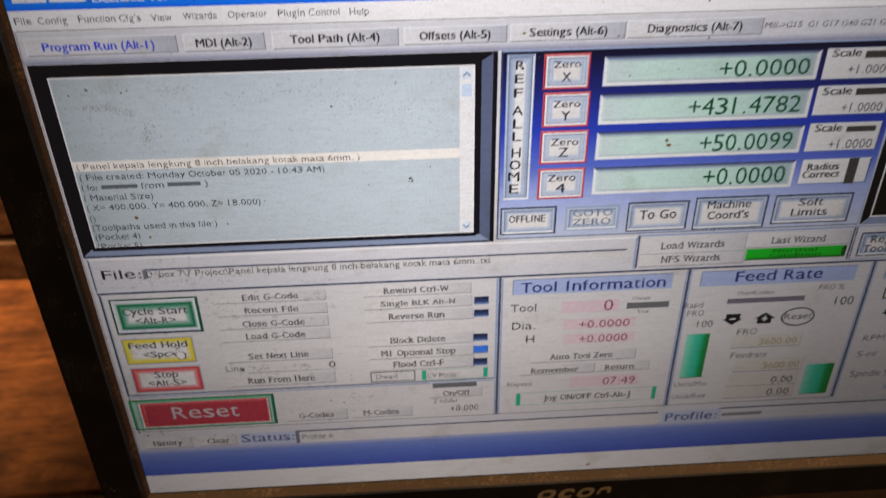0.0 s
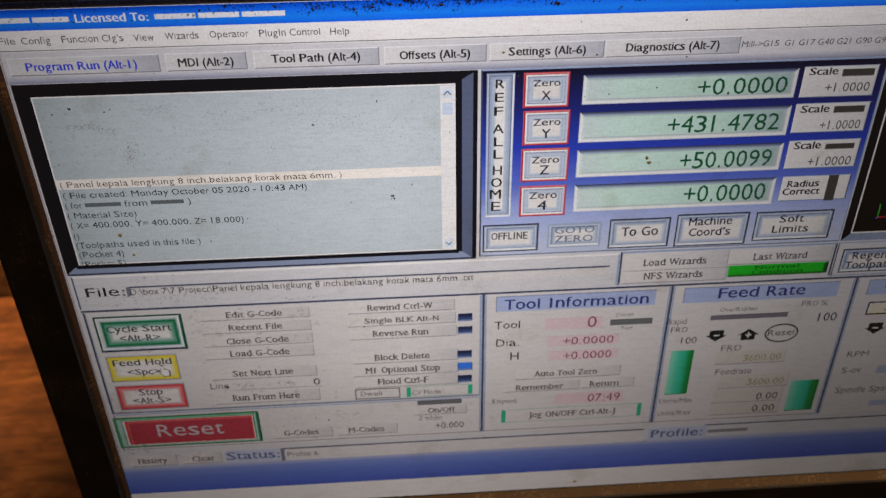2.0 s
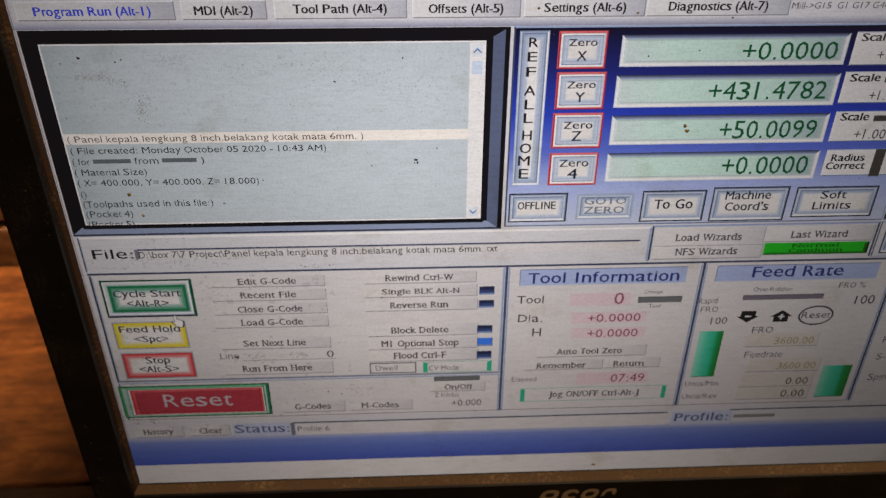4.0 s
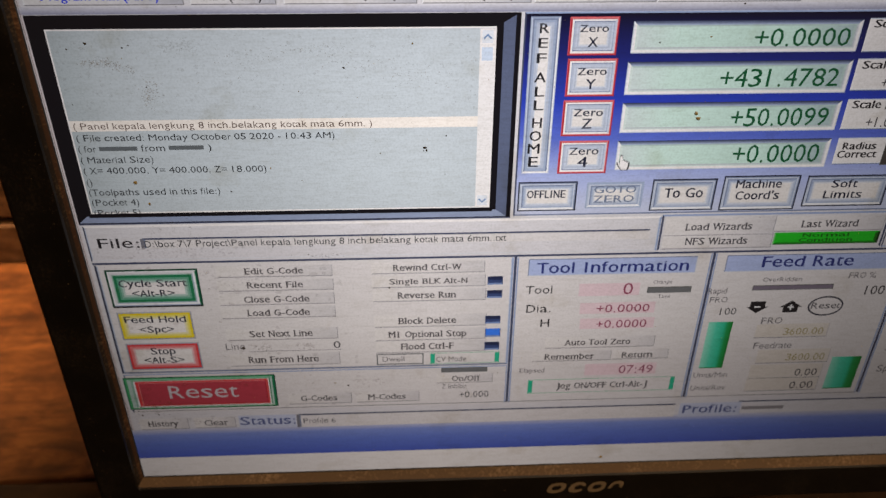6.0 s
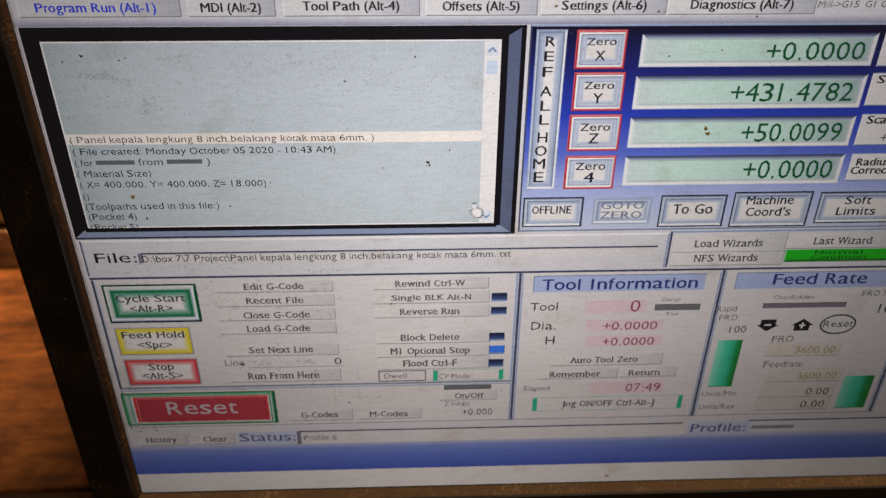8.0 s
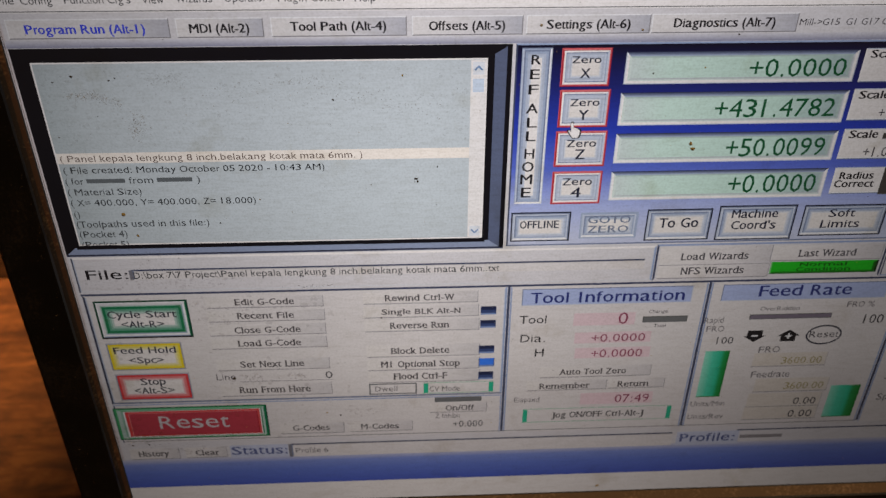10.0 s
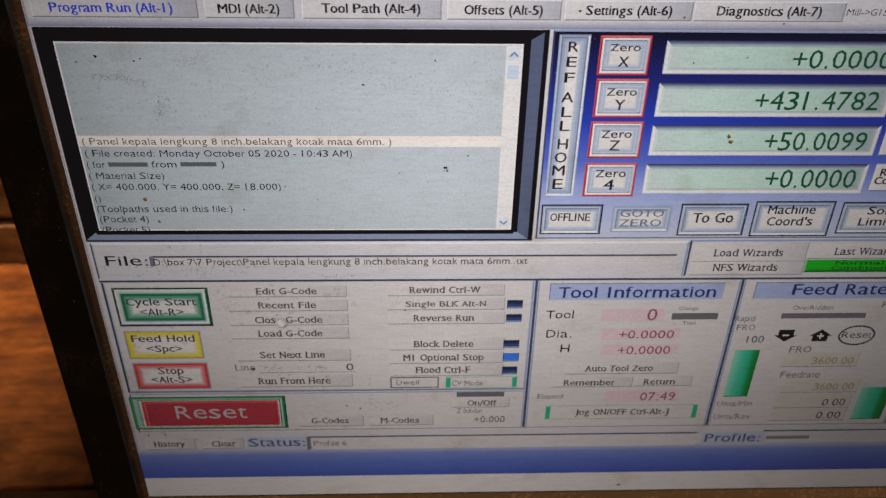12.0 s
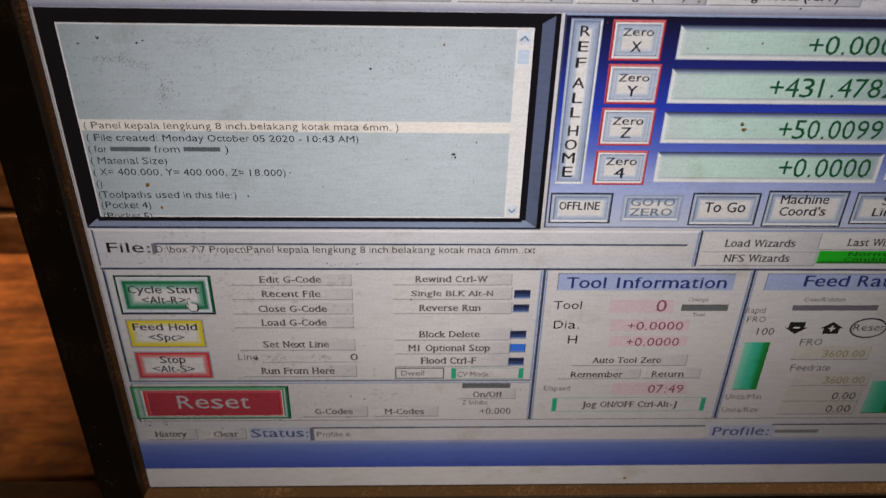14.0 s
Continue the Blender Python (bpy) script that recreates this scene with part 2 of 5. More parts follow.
def plastic(name, base, rough, speckle):
    m, t, p = material(name)
    pos = t.nodes.new("ShaderNodeNewGeometry").outputs["Position"]
    big = node(t, "ShaderNodeTexNoise", Scale=45.0, Detail=5.0, Roughness=0.65)
    small = node(t, "ShaderNodeTexNoise", Scale=900.0, Detail=3.0)
    t.links.new(pos, big.inputs["Vector"])
    t.links.new(pos, small.inputs["Vector"])
    dust = maths(t, "MULTIPLY", big.outputs[0], small.outputs[0])
    t.links.new(ramp(t, dust, ((0.26, (*base, 1)), (0.42, (*speckle, 1)))), p.inputs["Base Color"])
    t.links.new(ramp(t, big.outputs[0], ((0.3, (rough,) * 3), (0.7, (min(1, rough + 0.25),) * 3))), p.inputs["Roughness"])
    bump = node(t, "ShaderNodeBump", Strength=0.12, Distance=0.0004)
    t.links.new(small.outputs[0], bump.inputs["Height"])
    t.links.new(bump.outputs[0], p.inputs["Normal"])
    return m


def wood(name, dark, light):
    m, t, p = material(name)
    co = t.nodes.new("ShaderNodeTexCoord").outputs["Object"]
    info = t.nodes.new("ShaderNodeObjectInfo")
    shift = t.nodes.new("ShaderNodeVectorMath")
    shift.operation = "ADD"
    t.links.new(co, shift.inputs[0])
    t.links.new(info.outputs["Random"], shift.inputs[1])
    stretch = t.nodes.new("ShaderNodeMapping")
    stretch.inputs["Scale"].default_value = (4.2, 13.0, 13.0)
    t.links.new(shift.outputs[0], stretch.inputs["Vector"])
    grain = node(t, "ShaderNodeTexNoise", Scale=5.0, Detail=9.0, Roughness=0.68, Distortion=0.6)
    t.links.new(stretch.outputs[0], grain.inputs["Vector"])
    fine = node(t, "ShaderNodeTexNoise", Scale=34.0, Detail=5.0, Roughness=0.7)
    t.links.new(stretch.outputs[0], fine.inputs["Vector"])
    mid = tuple((a + b) / 2 for a, b in zip(dark, light))
    col = ramp(t, grain.outputs[0], ((0.3, dark), (0.5, mid), (0.66, light)))
    col = mix_colour(t, "MULTIPLY", 0.3, col, ramp(t, fine.outputs[0], ((0.3, (0.5, 0.45, 0.4)), (0.6, (1, 1, 1)))))
    stain = node(t, "ShaderNodeTexNoise", Scale=19.0, Detail=6.0, Roughness=0.6)
    t.links.new(co, stain.inputs["Vector"])
    col = mix_colour(t, "MULTIPLY", 0.75, col, ramp(t, stain.outputs[0], ((0.36, (0.30, 0.22, 0.18)), (0.54, (1, 1, 1)))))
    streak = t.nodes.new("ShaderNodeMapping")
    streak.inputs["Scale"].default_value = (8.0, 55.0, 55.0)
    streak.inputs["Rotation"].default_value = (0.0, 0.0, 0.22)
    t.links.new(shift.outputs[0], streak.inputs["Vector"])
    scar = node(t, "ShaderNodeTexNoise", Scale=1.6, Detail=5.0, Roughness=0.6)
    t.links.new(streak.outputs[0], scar.inputs["Vector"])
    col = mix_colour(t, "MULTIPLY", 0.35, col, ramp(t, scar.outputs[0], ((0.36, (0.22, 0.16, 0.13)), (0.46, (0.82, 0.78, 0.75)), (0.7, (1.25, 1.2, 1.15)))))
    t.links.new(col, p.inputs["Base Color"])
    p.inputs["Roughness"].default_value = 0.55
    bump = node(t, "ShaderNodeBump", Strength=0.35, Distance=0.002)
    t.links.new(grain.outputs[0], bump.inputs["Height"])
    t.links.new(bump.outputs[0], p.inputs["Normal"])
    return m


def rough_paint(name, base, scale=6.0):
    m, t, p = material(name)
    co = t.nodes.new("ShaderNodeTexCoord").outputs["Object"]
    a = node(t, "ShaderNodeTexNoise", Scale=scale, Detail=6.0, Roughness=0.6)
    t.links.new(co, a.inputs["Vector"])
    t.links.new(ramp(t, a.outputs[0], ((0.3, tuple(c * 0.7 for c in base)), (0.7, base))), p.inputs["Base Color"])
    p.inputs["Roughness"].default_value = 0.85
    bump = node(t, "ShaderNodeBump", Strength=0.2, Distance=0.003)
    t.links.new(a.outputs[0], bump.inputs["Height"])
    t.links.new(bump.outputs[0], p.inputs["Normal"])
    return m


BEZEL = plastic("black_gloss_plastic", (0.005, 0.004, 0.0035), 0.32, (0.02, 0.015, 0.011))
# one dusty lip in three tones: screen glow and shade put into its colour
BEVEL = plastic("lit_dusty_bevel", (0.13, 0.085, 0.05), 0.6, (0.30, 0.205, 0.125))
BEVEL_SHADED = plastic("shaded_dusty_bevel", (0.010, 0.006, 0.004), 0.6, (0.085, 0.055, 0.032))
BEVEL_GLOW = plastic("screen_glow_dust_bevel", (0.048, 0.021, 0.009), 0.75, (0.15, 0.075, 0.034))
SHELL = plastic("matt_black_plastic", (0.012, 0.012, 0.012), 0.5, (0.03, 0.028, 0.025))
LOGO = plastic("worn_gilt_print", (0.25, 0.19, 0.125), 0.45, (0.32, 0.25, 0.18))
PLANK = wood("bench_wood", (0.085, 0.026, 0.007), (0.42, 0.165, 0.045))
DARK_PLANK = wood("dark_bench_wood", (0.022, 0.012, 0.007), (0.075, 0.04, 0.02))
BOARD = wood("wall_board_wood", (0.07, 0.035, 0.016), (0.22, 0.12, 0.06))
PLASTER = rough_paint("grimy_plaster", (0.35, 0.31, 0.27))
CONCRETE = rough_paint("concrete_floor", (0.22, 0.21, 0.20))
DIRT, dirt_tree, dirt_bsdf = material("dark_dirt")
dirt_bsdf.inputs["Base Color"].default_value = (0.045, 0.035, 0.022, 1)
dirt_bsdf.inputs["Roughness"].default_value = 0.9
BROWN_DIRT, _, brown_bsdf = material("brown_dirt")
brown_bsdf.inputs["Base Color"].default_value = (0.36, 0.28, 0.10, 1)
brown_bsdf.inputs["Roughness"].default_value = 0.8
PALE_DUST, _, pale_bsdf = material("pale_dust")
pale_bsdf.inputs["Base Color"].default_value = (0.13, 0.105, 0.08, 1)
pale_bsdf.inputs["Roughness"].default_value = 0.95


def film_dirt(name, colour, cover):
    m, t, p = material(name)
    p.inputs["Base Color"].default_value = (*colour, 1)
    p.inputs["Roughness"].default_value = 0.9
    clear = t.nodes.new("ShaderNodeBsdfTransparent")
    blend = t.nodes.new("ShaderNodeMixShader")
    blend.inputs[0].default_value = cover
    t.links.new(clear.outputs[0], blend.inputs[1])
    t.links.new(p.outputs[0], blend.inputs[2])
    t.links.new(blend.outputs[0], t.nodes["Material Output"].inputs[0])
    return m


THIN_GRIME = film_dirt("thin_grime", (0.02, 0.02, 0.03), 0.5)
SMEAR = film_dirt("greasy_smear", (0.15, 0.11, 0.05), 0.10)
GREASE = film_dirt("yellow_grease", (0.30, 0.24, 0.10), 0.28)
METAL, _, metal_bsdf = material("lamp_enamel")
metal_bsdf.inputs["Base Color"].default_value = (0.05, 0.06, 0.05, 1)
metal_bsdf.inputs["Roughness"].default_value = 0.4


# ---- mesh helpers ----
def part(name, bm, mat, parent=None, label="", m=None):
    me = bpy.data.meshes.new(name)
    bm.to_mesh(me)
    bm.free()
    for x in mat if isinstance(mat, (list, tuple)) else (mat,):
        me.materials.append(x)
    ob = new(name, me)
    if parent is not None:
        ob.parent = parent
    if m is not None:
        ob.matrix_basis = m
    return tagged(ob, label) if label else ob


def block(bm, x0, x1, y0, y1, z0, z1, bevel=0.0):
    made = bmesh.ops.create_cube(bm, size=1.0, matrix=Matrix.Translation(((x0 + x1) / 2, (y0 + y1) / 2, (z0 + z1) / 2)) @ Matrix.Diagonal((x1 - x0, y1 - y0, z1 - z0, 1)))
    if bevel:
        edges = {e for v in made["verts"] for e in v.link_edges}
        bmesh.ops.bevel(bm, geom=list(edges), offset=bevel, segments=2, profile=0.5, affect="EDGES")
    return bm


def rounded(l, r, b, t, radius, y, steps=5):
    """A rounded rectangle's corners, metres, in the plane at depth y."""
    pts = []
    for cx, cz, a0 in ((r - radius, t - radius, 0), (l + radius, t - radius, 90), (l + radius, b + radius, 180), (r - radius, b + radius, 270)):
        for k in range(steps + 1):
            a = radians(a0 + 90 * k / steps)
            pts.append((cx + radius * math.cos(a), y, cz + radius * math.sin(a)))
    return pts


def loft(bm, rings, cap=False):
    loops = [[bm.verts.new(p) for p in ring] for ring in rings]
    for a, b in zip(loops, loops[1:]):
        n = len(a)
        for i in range(n):
            bm.faces.new((a[i], a[(i + 1) % n], b[(i + 1) % n], b[i]))
    if cap:
        bm.faces.new(loops[-1])
    return bm


# ---- room ----
def wall(name, x0, x1, y0, y1, z0, z1, mat, label):
    ob = part(name, block(bmesh.new(), x0, x1, y0, y1, z0, z1), mat)
    return tagged(ob, label, "wall", kind="structure")


tagged(part("floor", block(bmesh.new(), -2.0, 2.2, -2.4, 0.76, -0.1, 0.0), CONCRETE), "grey concrete workshop floor", "floor", kind="structure")
tagged(part("ceiling", block(bmesh.new(), -2.1, 2.3, -2.5, 0.86, 2.6, 2.7), PLASTER), "grimy plastered ceiling", "ceiling", kind="structure")
wall("wall_west", -2.1, -2.0, -2.4, 0.76, 0.0, 2.6, PLASTER, "grimy plastered workshop wall")
wall("wall_east", 2.2, 2.3, -2.4, 0.76, 0.0, 2.6, PLASTER, "grimy plastered workshop wall")
wall("wall_south", -2.0, 2.2, -2.5, -2.4, 0.0, 2.6, PLASTER, "grimy plastered workshop wall")
north = wall("wall_north", -2.0, 2.2, 0.57, 0.76, 0.0, 2.6, PLASTER, "plastered wall behind brown horizontal boards")
z = 0.10
k = 0
while z < 2.55:
    h = (0.085, 0.11, 0.095, 0.12)[k % 4]
    bm = block(bmesh.new(), -1.98, 2.18, 0.541 + 0.004 * (k % 3), 0.57, -h / 2 + 0.004, h / 2 - 0.004, 0.003)
    part("board", bm, BOARD, north, m=pose(0, 0, z + h / 2))
    z += h
    k += 1

# ---- bench ----
bench = tagged(new("workbench"), "worn brown wooden workbench of wide planks against the wall", "bench")
# the planks in front of y 0.2 get the darker wood
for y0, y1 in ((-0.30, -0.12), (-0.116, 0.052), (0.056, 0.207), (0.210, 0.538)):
    part("plank", block(bmesh.new(), -1.5, 1.6, y0 - (y0 + y1) / 2, y1 - (y0 + y1) / 2, -0.02, 0.02, 0.003), PLANK if y0 > 0.2 else DARK_PLANK, bench, "" if y0 > 0.2 else "darker plank", m=pose(0.02, (y0 + y1) / 2, BENCH_Z - 0.02))
for x in (-1.4, 1.5):
    for y in (-0.24, 0.49):
        part("leg", block(bmesh.new(), -0.04, 0.04, -0.04, 0.04, 0.0, BENCH_Z - 0.04, 0.004), PLANK, bench, m=pose(x, y, 0))

# ---- added pendant lamps, out of view ----
def pendant(at, wide, label):
    x, y, z = at
    lamp = tagged(new("added_lamp"), label, "lamp", "workshop lamps")
    lamp.matrix_world = pose(x, y, z)
    rings = []
    for r, h in ((1.0, -0.02), (0.96, 0.02), (0.6, 0.08), (0.2, 0.12), (0.15, 0.16)):
        rings.append([(wide * r * math.cos(a * math.pi / 12), wide * r * math.sin(a * math.pi / 12), h + 0.03) for a in range(24)])
    part("shade", loft(bmesh.new(), rings, True), METAL, lamp)
    part("cord", loft(bmesh.new(), [[(0.004 * math.cos(a * math.pi / 4), 0.004 * math.sin(a * math.pi / 4), h) for a in range(8)] for h in (0.19, 2.6 - z)]), SHELL, lamp)


pendant(ADDED_LAMP_AT, 0.22, "added dark enamelled pendant lamp, unseen, lighting monitor and bench")
pendant(ADDED_BENCH_LAMP_AT, 0.12, "added small dark enamelled pendant lamp, unseen, brightening the back of the bench")

# ---- monitor ----
monitor = tagged(new("monitor"), "dusty black flat monitor showing a machine control program", "monitor")
monitor.matrix_world = pose(LEFT_X, 0, TOP_Z)
L, R_, T_, B_ = 0.0, PANEL_W / 1000, 0.0, -PANEL_H / 1000


def ring(d, y, radius, low=None):
    return rounded(L - d, R_ + d, B_ - (d if low is None else low), T_ + d, radius, y)


bezel = part("bezel", loft(bmesh.new(), [ring(0.0028, -0.0024, 0.001, 0.0048), ring(0.0032, -0.0034, 0.0015, 0.0052), ring(0.0190, -0.0036, 0.004, 0.0220), ring(0.0205, -0.0026, 0.0055, 0.0236), ring(0.0212, 0.0000, 0.006, 0.0244), ring(0.0212, 0.0220, 0.006, 0.0244)]), BEZEL, monitor, "glossy black bezel with dust specks")
HALF = ring(0.0017, -0.0012, 0.0008, 0.0029)
for name, mat, label, rings in (("inner_bevel", BEVEL_GLOW, "dusty lip round the screen with brown screen glow painted in", (ring(0.0006, 0.0, 0.0006, 0.0010), HALF)), ("outer_bevel", BEVEL_SHADED, "dusty outer edge of the lip with shade painted in", (HALF, ring(0.0028, -0.0024, 0.001, 0.0048))),
                                ("lower_lip", BEVEL, "dusty tan lip under the screen, painted lighter as if lit", (ring(0.0006, 0.0, 0.0006, 0.0010), ring(0.0028, -0.0024, 0.001, 0.0048)))):
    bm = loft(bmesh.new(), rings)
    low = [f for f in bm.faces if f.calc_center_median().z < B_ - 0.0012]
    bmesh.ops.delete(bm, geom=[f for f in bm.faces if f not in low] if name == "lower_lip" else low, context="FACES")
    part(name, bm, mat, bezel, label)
part("gap", loft(bmesh.new(), [ring(-0.0002, 0.0010, 0.0004, -0.0002), ring(0.0000, 0.0010, 0.0004, 0.0000), ring(0.0006, 0.0000, 0.0006, 0.0010)]), SHELL, bezel)
part("back_shell", loft(bmesh.new(), [ring(0.0211, 0.0220, 0.006, 0.0243), ring(0.0150, 0.0300, 0.008, 0.0180), ring(-0.0500, 0.0480, 0.012, -0.0400), ring(-0.0900, 0.0520, 0.012, -0.0700)], True), SHELL, monitor)
mid = PANEL_W / 2000
stand_z = BENCH_Z - TOP_Z
bm = block(bmesh.new(), mid - 0.035, mid + 0.035, 0.046, 0.064, stand_z + 0.012, B_ + 0.09, 0.004)
part("stand_neck", bm, SHELL, monitor)
bm = loft(bmesh.new(), [[(mid + 0.12 * math.cos(a * math.pi / 18), 0.05 + 0.085 * math.sin(a * math.pi / 18), h) for a in range(36)] for h in (stand_z, stand_z + 0.008)], True)
part("stand_foot", bm, SHELL, monitor)

# the maker's mark: four plain slanted shapes
for i, (u0, w) in enumerate(((183.2, 9.6), (193.5, 8.3), (202.5, 9.0), (212.2, 7.4))):
    bm = bmesh.new()
    pts = [(u0 + w * 0.5 + (w * 0.5) * math.cos(a) * (1 - 0.12 * math.cos(2 * a)) + 0.35 * 3.5 * math.sin(a), 3.5 * math.sin(a)) for a in (j * math.pi / 10 for j in range(20))]
    inner = [(u0 + w * 0.5 + (x - u0 - w * 0.5) * 0.5 + (0.8 if i == 1 else 0.0), y * 0.42) for x, y in pts]
    a = [bm.verts.new((x / 1000, -0.0038, (y - 245.2) / 1000)) for x, y in pts]
    b = [bm.verts.new((x / 1000, -0.0038, (y - 245.2) / 1000)) for x, y in inner]
    for j in range(20):
        if i == 1 and j in (19, 0, 18):
            continue
        if i == 3 and 9 <= j <= 18 and j not in (9, 10, 11):
            continue
        bm.faces.new((a[j], a[(j + 1) % 20], b[(j + 1) % 20], b[j]))
    part("logo_mark", bm, LOGO, bezel, "faded gilt mark")

# ---- the panel's picture ----
screen = part("screen", loft(bmesh.new(), [[(0, 0.0006, 0), (R_, 0.0006, 0), (R_, 0.0006, B_), (0, 0.0006, B_)], [(0, 0, 0), (R_, 0, 0), (R_, 0, B_), (0, 0, B_)]], True), FACE, monitor, "lit screen with a dusty picture")
LAYER = 0.00006


def corners(u0, v0, u1, v1, level):
    y = -LAYER * level
    return [(u0 / 1000, y, -v0 / 1000), (u1 / 1000, y, -v0 / 1000), (u1 / 1000, y, -v1 / 1000), (u0 / 1000, y, -v1 / 1000)]


def plate(name, u0, v0, u1, v1, level, face, rims=(), label=""):
    """A flat piece of the picture. rims: from the outside in, (mm or a mm for each side, top, right, bottom, left) of its edges."""
    bm = bmesh.new()
    mats = []

    def slot(x):
        if x not in mats:
            mats.append(x)
        return mats.index(x)

    outer = [bm.verts.new(c) for c in corners(u0, v0, u1, v1, level)]
    d = [0.0] * 4
    for rim in rims:
        d = [x + y for x, y in zip(d, rim[0] if isinstance(rim[0], tuple) else (rim[0],) * 4)]
        sides = rim[1:] if len(rim) == 5 else (rim[1],) * 4
        inner = [bm.verts.new(c) for c in corners(u0 + d[3], v0 + d[0], u1 - d[1], v1 - d[2], level)]
        for i in range(4):
            fc = bm.faces.new((outer[i], outer[(i + 1) % 4], inner[(i + 1) % 4], inner[i]))
            fc.material_index = slot(sides[i])
        outer = inner
    bm.faces.new(outer).material_index = slot(face)
    return part(name, bm, mats, screen, label)


def line(name, u0, v0, u1, v1, mm, mat, level=3):
    du, dv = u1 - u0, v1 - v0
    n = math.hypot(du, dv)
    ou, ov = -dv / n * mm / 2, du / n * mm / 2
    bm = bmesh.new()
    y = -LAYER * level
    bm.faces.new([bm.verts.new((u / 1000, y, -v / 1000)) for u, v in ((u0 + ou, v0 + ov), (u1 + ou, v1 + ov), (u1 - ou, v1 - ov), (u0 - ou, v0 - ov))])
    return part(name, bm, mat, screen)


def glyphs(text):
    curve = bpy.data.curves.new("words", "FONT")
    curve.body, curve.size, curve.resolution_u = text, 1.0, 2
    ob = new("words", curve)
    me = bpy.data.meshes.new_from_object(ob.evaluated_get(bpy.context.evaluated_depsgraph_get()))
    bpy.data.objects.remove(ob)
    bpy.data.curves.remove(curve)
    return me


CHARS = {}


def char(c):
    """Corners, faces and width of one letter, in cap heights."""
    if c not in CHARS:
        me = glyphs(c)
        CHARS[c] = ([(p.co.x, p.co.y) for p in me.vertices], [tuple(f.vertices) for f in me.polygons])
        bpy.data.meshes.remove(me)
    return CHARS[c]


CAP = max(y for _, y in char("H")[0])
X_HIGH = max(y for _, y in char("x")[0]) / CAP
TALL = max(y for _, y in char("d")[0]) / CAP


def spacing(text):
    """'a556:36-530 ...' to {letter: (advance, left, right)}"""
    out = {}
    for item in text.split():
        adv, ink = item[1:].split(":")
        lo, hi = ink.split("_")
        out[item[0]] = (int(adv), int(lo), int(hi))
    return out


# how the two faces on the screen set their letters
NARROW = spacing(
    "a556:36_530 b556:58_517 c500:30_477 d556:35_499 e556:40_516 f278:14_262 g556:40_499 h556:65_491 i222:67_155 j222:-16_155 k500:67_501 l222:67_155 m833:65_769 "
    "n556:65_491 o556:35_521 p556:58_517 q556:35_494 r333:77_332 s500:32_464 t278:14_257 u556:68_489 v500:8_492 w722:14_709 x500:11_490 y500:11_489 z500:31_469 "
    "A667:14_654 B667:74_627 C722:44_681 D722:81_674 E667:86_616 F611:86_583 G778:48_704 H722:77_646 I278:91_188 J500:17_428 K667:76_663 L556:76_537 M833:73_761 "
    "N722:76_646 O778:39_739 P667:86_622 Q778:39_739 R722:88_684 S667:49_620 T611:14_597 U722:79_644 V667:20_647 W944:16_928 X667:19_648 Y667:14_653 Z611:23_588 "
    "0556:37_519 1556:101_359 2556:26_507 3556:34_522 4556:25_523 5556:32_514 6556:38_518 7556:37_523 8556:38_517 9556:42_514 (333:68_299 )333:34_265 .278:87_191 "
    ",278:87_191 -333:44_289 =584:39_545 +584:39_545 <584:48_536 >584:48_536 \\278:-17_295 /278:-17_295 %889:39_850 '191:59_164")
NARROW[":"] = (278, 87, 191)
WIDE_ADVANCE = dict(zip("abcdefghijklmnopqrstuvwxyzABCDEFGHIJKLMNOPQRSTUVWXYZ", (
    601, 623, 521, 623, 596, 352, 623, 633, 274, 344, 592, 274, 973, 633, 607, 623, 623, 427, 521, 394, 633, 592, 818, 592, 592, 525,
    684, 686, 698, 771, 632, 575, 775, 751, 421, 455, 693, 557, 843, 748, 787, 603, 787, 695, 684, 616, 732, 684, 989, 685, 615, 685)))
WIDE = {}
for c, (adv, lo, hi) in NARROW.items():
    wide = WIDE_ADVANCE.get(c, 636 if c.isdigit() else adv * 1.25)
    WIDE[c] = (wide, lo * wide / adv, hi * wide / adv)
# where slab serifs sit on a letter: share of its width, then b(aseline), x(-height) or t(op)
SERIFS = {"d": ".9b .78t", "l": ".5b .1t", "i": ".5b", "n": ".12b .9b .05x", "h": ".12b .9b .05t", "m": ".06b .5b .94b .03x", "r": ".18b .1x", "k": ".12b .9b .05t", "u": ".1x .8x .92b",
          "F": ".12b .1t", "E": ".1b .1t", "L": ".12b .12t", "B": ".1b .1t", "D": ".1b .1t", "R": ".12b .92b .1t", "W": ".08t .5t .92t", "A": ".08b .92b", "N": ".1t .1b .9t",
          "H": ".12b .12t .88b .88t", "M": ".1b .9b .1t .9t", "f": ".4b", "J": ".7t", "1": ".5b", "w": ".08x .92x", "v": ".08x .92x", "x": ".1x .9x .1b .9b", "K": ".12b .12t .9b .9t", "b": ".05t", "p": ".06x", "T": ".5b"}


